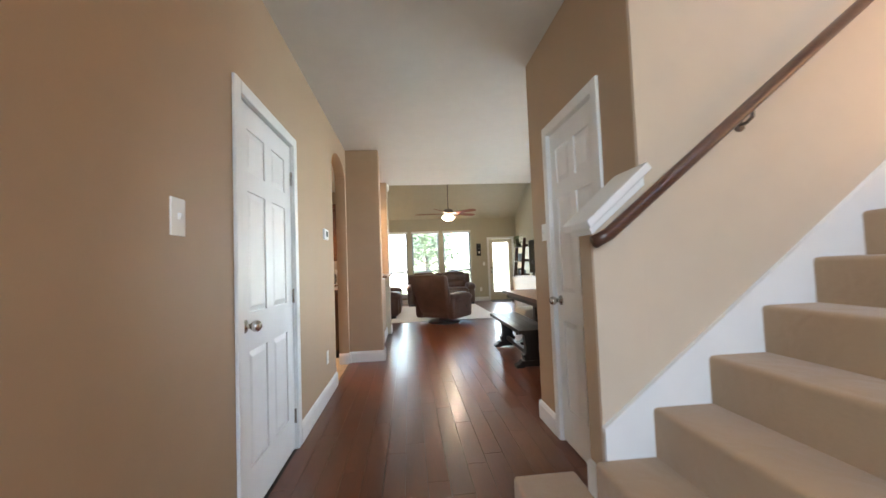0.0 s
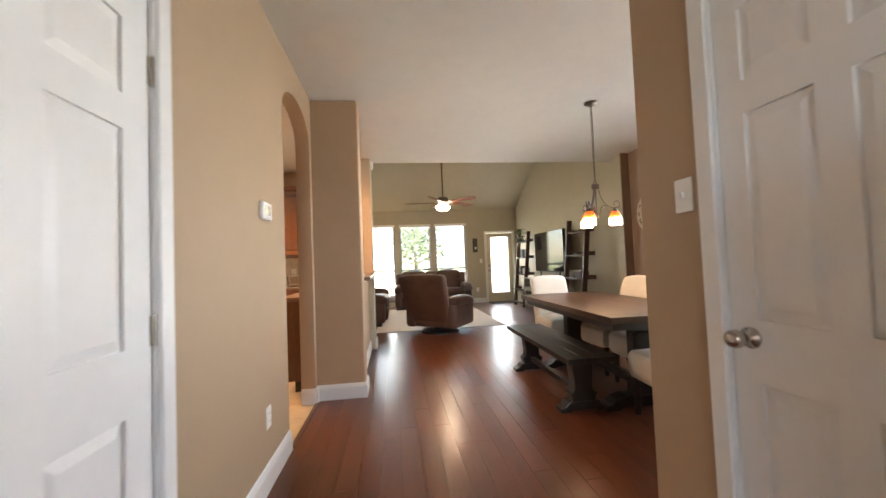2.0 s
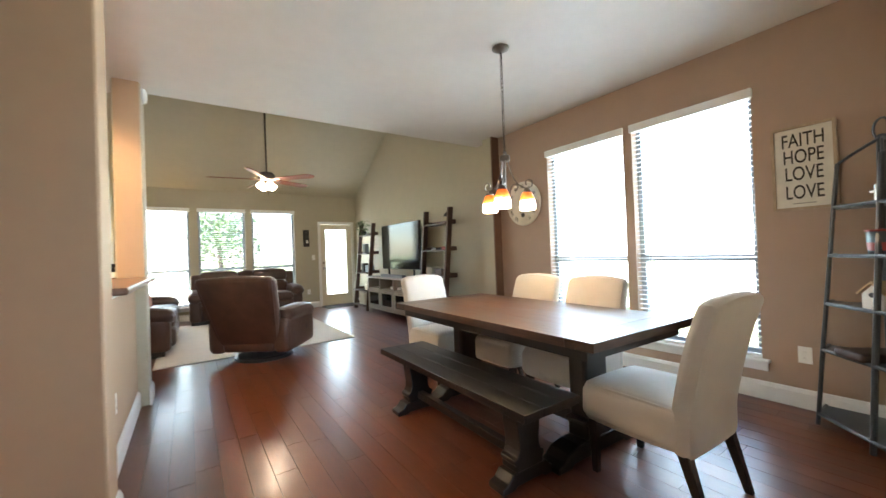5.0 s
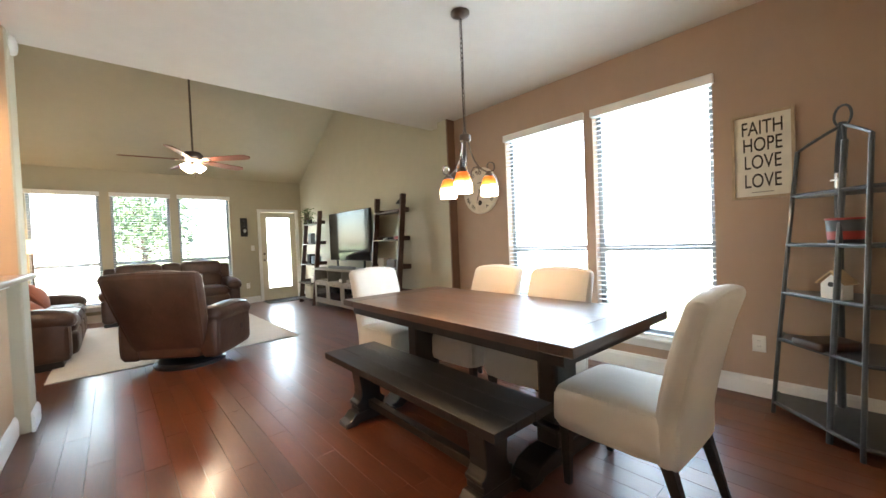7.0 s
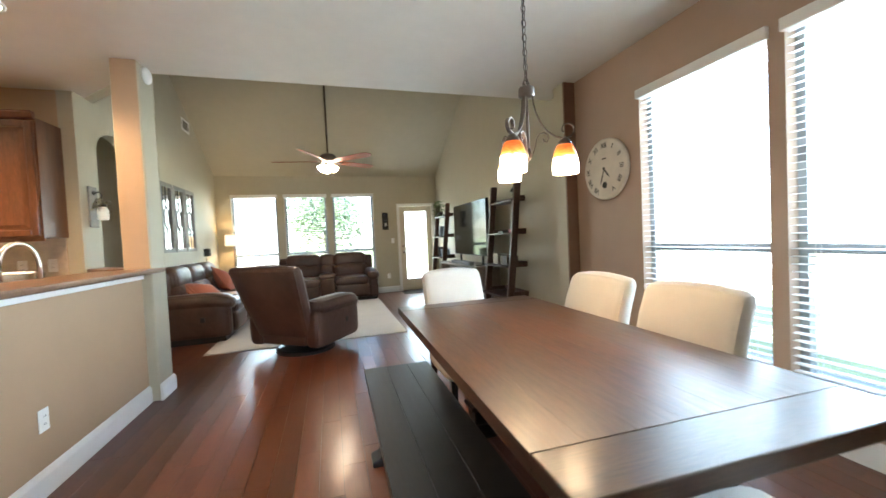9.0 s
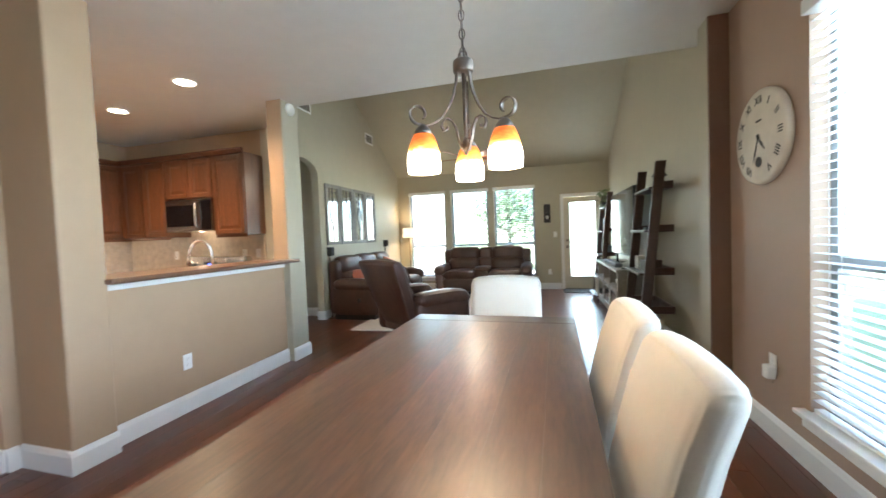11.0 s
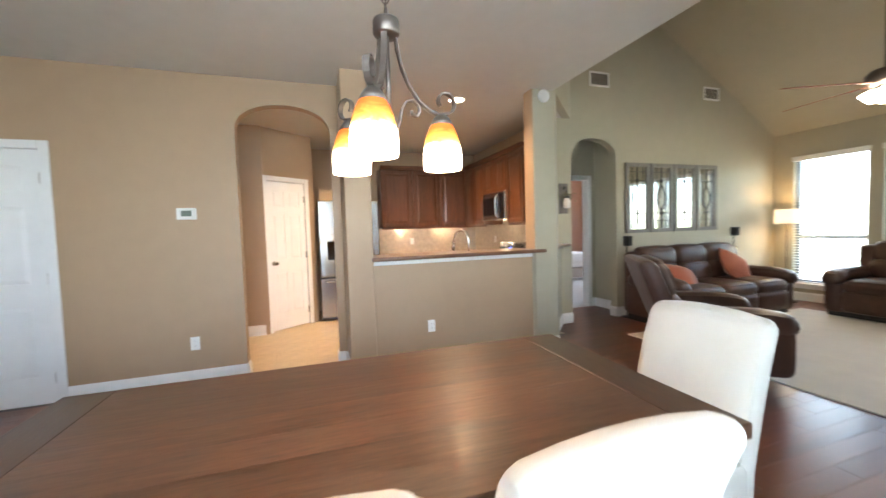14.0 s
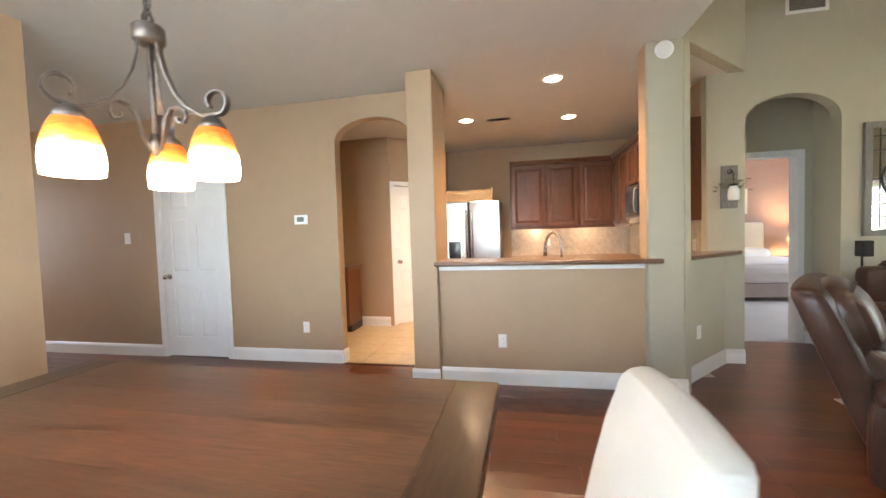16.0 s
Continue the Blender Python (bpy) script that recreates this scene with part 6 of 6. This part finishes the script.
part("drawer_front", boxed(0.221, 0.235, -0.19, 0.19, 0.35, 0.57, bevel=0.005), BLACKWOOD, ns)
tl = thing("table_lamp", pose(-6.1, 11.45, 0.62), "lit bedside lamp with a yellow shade", "lamp")
part("base", turned([(0.07, 0), (0.07, 0.015), (0.03, 0.05), (0.045, 0.15), (0.02, 0.27), (0.01, 0.34)], 18), BRONZE, tl, "", True)
part("shade", turned([(0.15, 0.32), (0.11, 0.54), (0.107, 0.54), (0.147, 0.32)], 24, False), glow("lit_yellow_shade", (1.0, 0.66, 0.26), 0.5), tl, "glowing yellow shade", True)
bulb("bedside_bulb", (-6.1, 11.45, 1.06), 9.0, (1.0, 0.7, 0.42), 0.05)
pic = tagged(part("framed_picture", boxed(-6.499, -6.475, 10.3, 10.75, 1.55, 2.1, bevel=0.004), CREAMPAPER), "pale framed picture on the bedroom wall", "picture")


# ---- dining room fixtures and decor ----
ch = thing("chandelier", pose(2.052, 4.837, H), "bronze scroll chandelier with three lit amber glass shades", "chandelier")
part("ceiling_canopy", turned([(0.065, 0.0), (0.065, -0.012), (0.04, -0.026), (0.012, -0.034)], 24), BRONZE, ch, "", True)
link = tube([(0.0105 * math.cos(a), 0, 0.02 * math.sin(a)) for a in [2 * math.pi * i / 14 for i in range(15)]], 0.0026, 6)
l0 = part("chain_link", link, BRONZE, ch, "", True)
l0.matrix_basis = pose(0, 0, -0.05)
z, i = -0.084, 1
while z > -0.80:
    share("chain_link", l0, ch, pose(0, 0, z, 0, 0, 90 * (i % 2)))
    z -= 0.034
    i += 1
part("cord", tube([(0.004, 0.003, -0.03), (0.007, -0.004, -0.3), (-0.004, 0.005, -0.55), (0.003, 0.0, -0.81)], 0.0028, 6), BLACK, ch)
HZ = -0.845
part("loop", tube([(0.016 * math.cos(a), 0, HZ + 0.035 + 0.018 * math.sin(a)) for a in [2 * math.pi * i / 14 for i in range(15)]], 0.0035, 6), BRONZE, ch, "", True)
part("hub", turned([(0.008, 0.022), (0.034, 0.018), (0.038, 0.012), (0.038, -0.022), (0.034, -0.028), (0.008, -0.03)][::-1], 24), BRONZE, ch, "", True).matrix_basis = pose(0, 0, HZ)
part("centre_stem", merge(tube([(0, 0, HZ), (0, 0, HZ - 0.30)], 0.007, 10), turned([(0.004, HZ - 0.33), (0.014, HZ - 0.31), (0.016, HZ - 0.295), (0.009, HZ - 0.27)], 14)), BRONZE, ch, "", True)


def flat_bar(points, w, t):
    """A flat strip along points in the x-z plane, w wide across y."""
    bm = bmesh.new()
    pts = [Vector(p) for p in points]
    rings = []
    for i, p in enumerate(pts):
        d = (pts[min(i + 1, len(pts) - 1)] - pts[max(i - 1, 0)]).normalized()
        nn = Vector((-d.z, 0, d.x))
        rings.append([bm.verts.new(p + nn * a + Vector((0, c, 0))) for a, c in ((-t, -w), (t, -w), (t, w), (-t, w))])
    for a, c in zip(rings, rings[1:]):
        for j in range(4):
            bm.faces.new((a[j], a[(j + 1) % 4], c[(j + 1) % 4], c[j]))
    bm.faces.new(rings[0][::-1])
    bm.faces.new(rings[-1])
    bmesh.ops.recalc_face_normals(bm, faces=bm.faces[:])
    return bm


R = 0.172
arm_pts = [(0.026, 0, HZ - 0.02), (0.03, 0, HZ - 0.06), (0.042, 0, HZ - 0.11), (0.064, 0, HZ - 0.16), (0.093, 0, HZ - 0.2), (0.125, 0, HZ - 0.222), (R - 0.018, 0, HZ - 0.232), (R + 0.005, 0, HZ - 0.229)]
c0 = Vector((R + 0.008, 0, HZ - 0.193))
for k in range(1, 17):
    a = -math.pi / 2 + k * 0.34
    rr = 0.037 - 0.001 * k
    arm_pts.append((c0.x + rr * math.cos(a), 0, c0.z + rr * math.sin(a)))
inner = [(0.012, 0, HZ - 0.315), (0.03, 0, HZ - 0.27), (0.038, 0, HZ - 0.23), (0.053, 0, HZ - 0.205), (0.075, 0, HZ - 0.2), (0.091, 0, HZ - 0.212), (0.095, 0, HZ - 0.23), (0.086, 0, HZ - 0.246), (0.072, 0, HZ - 0.242), (0.07, 0, HZ - 0.23)]
GLASSAMBER = amber_glass()
holder = {}
for ang in (335, 97, 216):
    mm = pose(0, 0, 0, 0, 0, ang)
    if not holder:
        holder["arm"] = part("scroll_arm", flat_bar(arm_pts, 0.0085, 0.0028), BRONZE, ch)
        holder["scroll"] = part("inner_scroll", flat_bar(inner, 0.0075, 0.0025), BRONZE, ch)
        holder["cup"] = part("socket_cup", move(turned([(0.006, 0.004), (0.018, -0.004), (0.03, -0.02), (0.036, -0.034)][::-1], 20), pose(R - 0.005, 0, HZ - 0.232)), BRONZE, ch, "", True)
        prof = [(0.031, -0.028), (0.041, -0.045), (0.051, -0.072), (0.058, -0.105), (0.0605, -0.135), (0.058, -0.168), (0.054, -0.168), (0.0565, -0.135), (0.054, -0.105), (0.047, -0.072), (0.037, -0.047), (0.026, -0.031)]
        holder["shade"] = part("glass_shade", move(turned(prof, 26, False), pose(R - 0.005, 0, HZ - 0.232)), GLASSAMBER, ch, "lit amber art glass shade", True)
        holder["bulb"] = part("lamp_bulb", move(turned([(0.012, -0.05), (0.024, -0.085), (0.026, -0.11), (0.016, -0.135), (0.004, -0.14)], 16), pose(R - 0.005, 0, HZ - 0.232)), glow("warm_bulb", (1.0, 0.82, 0.58), 10.0), ch, "glowing bulb", True)
        for o in holder.values():
            o.matrix_basis = mm
    else:
        for o in list(holder.values()):
            share(o.name.split(".")[0], o, ch, mm)
    a = radians(ang)
    bulb("chandelier_bulb", (2.052 + (R - 0.005) * math.cos(a), 4.837 + (R - 0.005) * math.sin(a), H + HZ - 0.232 - 0.195), 0.45, (1.0, 0.68, 0.38), 0.06)

# wall clock
ck = thing("wall_clock", on_east(6.115, 1.777), "large round cream wall clock with roman numerals", "clock")
FACE = plain("aged_cream_clock_face", (0.66, 0.6, 0.5), 0.55, var=0.12, scale=5)
INK = plain("black_brown_ink", (0.025, 0.02, 0.017), 0.6, relief=0.0)
turn_out = Matrix.Rotation(radians(90), 4, 'X')
part("body", move(turned([(0.276, 0), (0.281, 0.012), (0.276, 0.03), (0.262, 0.035)], 48), turn_out), FACE, ck, "", True)


def lettering(text, size, parent, m, material, name="lettering", bold=0.001):
    """Raised writing as a mesh."""
    cu = bpy.data.curves.new(name, 'FONT')
    cu.body, cu.size, cu.extrude, cu.align_x, cu.align_y = text, size, 0.0008, 'CENTER', 'CENTER'
    cu.offset = bold
    tmp = bpy.data.objects.new(name, cu)
    scene.collection.objects.link(tmp)
    dg = bpy.context.evaluated_depsgraph_get()
    me2 = bpy.data.meshes.new_from_object(tmp.evaluated_get(dg))
    bpy.data.objects.remove(tmp)
    me2.materials.clear()
    me2.materials.append(material)
    o = new(name, me2)
    o.parent, o.matrix_basis = parent, m
    return o


NUM = ["XII", "I", "II", "III", "IIII", "V", "VI", "VII", "VIII", "IX", "X", "XI"]
for i, s in enumerate(NUM):
    if s == "VI":
        continue
    a = radians(90 - 30 * i)
    lettering(s, 0.062, ck, pose(0.214 * math.cos(a), -0.0365, 0.214 * math.sin(a), 90, 0, 0) @ pose(0, 0, 0, 0, 0, -30 * i), INK, "numeral", 0.0006)
part("dial_opening", move(turned([(0.03, 0.034), (0.03, 0.0375)], 20), pose(0, 0, -0.145) @ turn_out), INK, ck, "dark round pendulum opening")
part("maker_mark", boxed(-0.03, 0.03, -0.0368, -0.035, 0.09, 0.102), INK, ck)
for ln, wd, an in ((0.11, 0.006, 140), (0.16, 0.0045, 200)):
    a = radians(90 - an)
    hb = extruded([(-0.02, -wd), (ln * 0.6, -wd * 1.3), (ln, 0), (ln * 0.6, wd * 1.3), (-0.02, wd)], -0.001, 0.001, "z")
    part("clock_hand", move(hb, pose(0, -0.0395, 0, 90, 0, 0) @ Matrix.Rotation(a, 4, 'Z')), INK, ck)
part("hub_cap", move(turned([(0.011, 0.036), (0.011, 0.043)], 14), turn_out), INK, ck)

# sign
sg = thing("wall_sign", on_east(3.49, 1.69), "cream framed sign with black hand-lettered words", "sign")
part("board", boxed(-0.152, 0.152, -0.014, -0.002, -0.278, 0.278), plain("whitewashed_board", (0.7, 0.66, 0.57), 0.6, var=0.08, scale=12), sg)
frs = bmesh.new()
for e in ((-0.168, -0.15, -0.294, 0.294), (0.15, 0.168, -0.294, 0.294), (-0.15, 0.15, -0.294, -0.276), (-0.15, 0.15, 0.276, 0.294)):
    box(frs, e[0], e[1], -0.026, 0, e[2], e[3])
part("frame", frs, wood("pale_oak_frame", (0.3, 0.22, 0.14), (0.5, 0.38, 0.26), 0.5, (6, 6, 1)), sg, "pale wooden frame")
for s, z in (("FAITH", 0.19), ("HOPE", 0.075), ("LOVE", -0.045), ("LOVE", -0.175)):
    o = lettering(s, 0.135, sg, pose(0, -0.0145, z, 90, 0, 0) @ Matrix.Diagonal((0.62, 1.0, 1.0, 1.0)), INK)
part("small_print", boxed(-0.06, 0.06, -0.0155, -0.014, -0.252, -0.247), GREYWOOD, sg)

# corner etagere
et = thing("corner_etagere", pose(EX - 0.05, 2.84, 0), "slate grey metal corner shelf with four shelves", "shelf")
tiers = [(0.07, 0.585), (0.48, 0.555), (0.775, 0.53), (1.08, 0.505), (1.38, 0.48)]
for z, s in tiers:
    part("shelf", extruded([(0, 0.0), (-s, 0.0), (-s, s * 0.34), (-s * 0.34, s), (0, s)], z - 0.012, z, "z"), SLATE, et)
    part("shelf_rim", tube([(-s, 0.01, z), (-s, s * 0.34, z), (-s * 0.34, s, z), (-0.01, s, z)], 0.012, 6), SLATE, et)


def leg_line(f):
    return [f(s) + (z,) for z, s in [(0.0, 0.59)] + tiers + [(1.65, 0.455)]]


part("leg", tube(leg_line(lambda s: (-s, s * 0.34)), 0.012, 8), SLATE, et)
part("leg", tube(leg_line(lambda s: (-s * 0.34, s)), 0.012, 8), SLATE, et)
part("leg", tube(leg_line(lambda s: (-s * 0.78, s * 0.55)), 0.015, 8), SLATE, et)
part("leg", tube([(-0.03, 0.29, 0), (-0.05, 0.29, 0.8), (-0.1, 0.285, 1.5), (-0.16, 0.275, 1.66), (-0.25, 0.26, 1.76)], 0.02, 8), SLATE, et)
for q in ((-0.45, 0.153), (-0.153, 0.45), (-0.35, 0.25)):
    part("finial_brace", tube([(q[0], q[1], 1.65), (q[0] * 0.75 - 0.0625, q[1] * 0.75 + 0.065, 1.68), (q[0] * 0.3 - 0.175, q[1] * 0.3 + 0.182, 1.725), (-0.25, 0.26, 1.75)], 0.009, 6), SLATE, et)
part("finial_ring", tube([(-0.25 + 0.05 * math.cos(a) * 0.7, 0.26 + 0.05 * math.cos(a) * 0.7, 1.80 + 0.06 * math.sin(a)) for a in [2 * math.pi * i / 16 for i in range(17)]], 0.007, 6), SLATE, et)
cx, cy = EX - 0.05, 2.84
crs = thing("standing_cross", pose(cx - 0.30, cy + 0.285, 1.382), "small silver cross on the top shelf", "ornament")
part("upright", boxed(-0.008, 0.008, -0.006, 0.006, 0, 0.1, bevel=0.002), NICKEL, crs)
part("arm", boxed(-0.034, 0.034, -0.006, 0.006, 0.055, 0.068, bevel=0.002), NICKEL, crs)
crs.matrix_world = pose(cx - 0.30, cy + 0.285, 1.382, 0, 0, 45)
pot = thing("decor_pail", pose(cx - 0.32, cy + 0.25, 1.081), "dark round pail with a red band", "ornament")
part("pail", turned([(0.075, 0), (0.085, 0.14), (0.081, 0.14), (0.07, 0.015)], 24), SLATE, pot, "", True)
part("band", turned([(0.0775, 0.03), (0.0815, 0.075)], 24, False), REDTIN, pot, "red band", True)
part("rim", turned([(0.085, 0.136), (0.089, 0.142), (0.085, 0.148), (0.079, 0.142)], 24, False), REDTIN, pot, "red rim", True)
bh = thing("birdhouse", pose(cx - 0.33, cy + 0.292, 0.777, 0, 0, 60), "small white ornamental birdhouse", "ornament")
part("house", extruded([(-0.05, 0), (0.05, 0), (0.05, 0.09), (0, 0.14), (-0.05, 0.09)], -0.04, 0.04, "y", 0.002), WHITE, bh)
part("roof", merge(extruded([(-0.065, 0.085), (0, 0.15), (0, 0.162), (-0.072, 0.09)], -0.05, 0.05, "y"), extruded([(0.065, 0.085), (0.072, 0.09), (0, 0.162), (0, 0.15)], -0.05, 0.05, "y")), PINE, bh)
part("entrance", move(turned([(0.014, 0), (0.014, 0.003)], 14), pose(0, 0.0395, 0.085) @ Matrix.Rotation(radians(-90), 4, 'X')), BLACK, bh)
tr = tagged(part("tray", move(cushion(-0.13, 0.13, -0.1, 0.1, 0, 0.05, 0.02), Matrix.Identity(4)), LADDERWOOD), "dark wooden tray on the corner shelf", "tray")
tr.matrix_world = pose(cx - 0.27, cy + 0.33, 0.481, 0, 0, -45)
fre = thing("plug_in_freshener", pose(EX - 0.008, 6.03, 0.41, 0, 0, -90), "white plug-in air freshener in the outlet", "air freshener")
part("body", cushion(-0.03, 0.03, -0.05, 0.0, -0.05, 0.03, 0.012), PLASTIC, fre)
part("vial", turned([(0.018, -0.075), (0.02, -0.05), (0.014, -0.045)], 12), glass("scent_vial"), fre).matrix_basis = pose(0, -0.025, 0)


# ---- floor pieces ----
floor = structure(new("floor"), "dark cherry hand-scraped plank floor", "floor")
rnd = random.Random(3)
PW = 0.121
NEAR, REST = (-0.6, 2.4, 1.2, 7.4), bmesh.new()
shapes = {}


def plank_mesh(length):
    key = round(length, 1)
    if key not in shapes:
        bm = boxed(0.0010, PW - 0.0010, 0.0010, key - 0.0010, -0.012, 0.0)
        me3 = bpy.data.meshes.new("plank")
        bm.to_mesh(me3)
        bm.free()
        me3.materials.append(FLOOR)
        shapes[key] = me3
    return shapes[key]


x, count = -0.69, 0
while x < 4.9:
    y = -2.4 - rnd.random() * 1.2
    while y < 12.0:
        length = rnd.choice((0.6, 0.8, 1.0, 1.2, 1.5))
        inside = x < 3.6 or y < 1.3
        if inside and y + length > -2.4:
            near = NEAR[0] <= x <= NEAR[1] and NEAR[2] <= y <= NEAR[3]
            if near and count < 300:
                o = new("plank", plank_mesh(length))
                o.parent, o.location = floor, (x, y, 0)
                count += 1
            else:
                s = 0.0010
                b0, b1, c0_, c1_ = x + s, x + PW - s, y + s, y + length - s
                c1_ = min(c1_, 11.999)
                k = 0.0004
                vv = [REST.verts.new(q) for q in ((b0, c0_, -0.003), (b1, c0_, -0.003), (b1, c1_, -0.003), (b0, c1_, -0.003), (b0 + k, c0_ + k, 0), (b1 - k, c0_ + k, 0), (b1 - k, c1_ - k, 0), (b0 + k, c1_ - k, 0))]
                for f in ((4, 5, 6, 7), (0, 1, 5, 4), (1, 2, 6, 5), (2, 3, 7, 6), (3, 0, 4, 7)):
                    REST.faces.new([vv[i] for i in f])
        y += length
    x += PW
rest = part("floor_planks", REST, FLOOR, floor)
rest["kind"] = "stuff"
# hall and vestibule strip west of the long wall line
strip = bmesh.new()
x = -1.86
while x < -0.70:
    y = 7.0
    while y < 11.98:
        length = rnd.choice((0.6, 0.8, 1.0, 1.2, 1.5))
        c1_ = min(y + length, 11.999)
        if x > -1.2 or y < 9.0:
            box(strip, x + 0.0010, min(x + PW, -0.691) - 0.0010, y + 0.0010, c1_ - 0.0010, -0.011, 0.0)
        y += length
    x += PW
o = part("floor_planks", strip, FLOOR, floor)
o["kind"] = "stuff"

kf = structure(new("floor_kitchen"), "beige ceramic tile kitchen floor", "floor")
S = 0.33
tm = boxed(0.002, S - 0.002, 0.002, S - 0.002, -0.006, 0.0)
bmesh.ops.bevel(tm, geom=[e for e in tm.edges if all(v.co.z > -0.001 for v in e.verts)], offset=0.002, segments=1, affect='EDGES')
base = None
for i in range(9):
    for j in range(15):
        x, y = -0.69 - S * (i + 1), 2.85 + S * j
        if y + S > 7.66 or x < -3.7:
            continue
        mm = pose(x, y, 0.0012)
        if base is None:
            base = part("tile", tm, TILE, kf)
            base.matrix_basis = mm
        else:
            share("tile", base, kf, mm)
th = structure(part("threshold", extruded([(-0.70, 0.0), (-0.66, 0.0), (-0.665, 0.008), (-0.695, 0.008)], 4.0, 4.8, "y"), RAILWOOD), "dark wooden threshold in the arch", "trim")
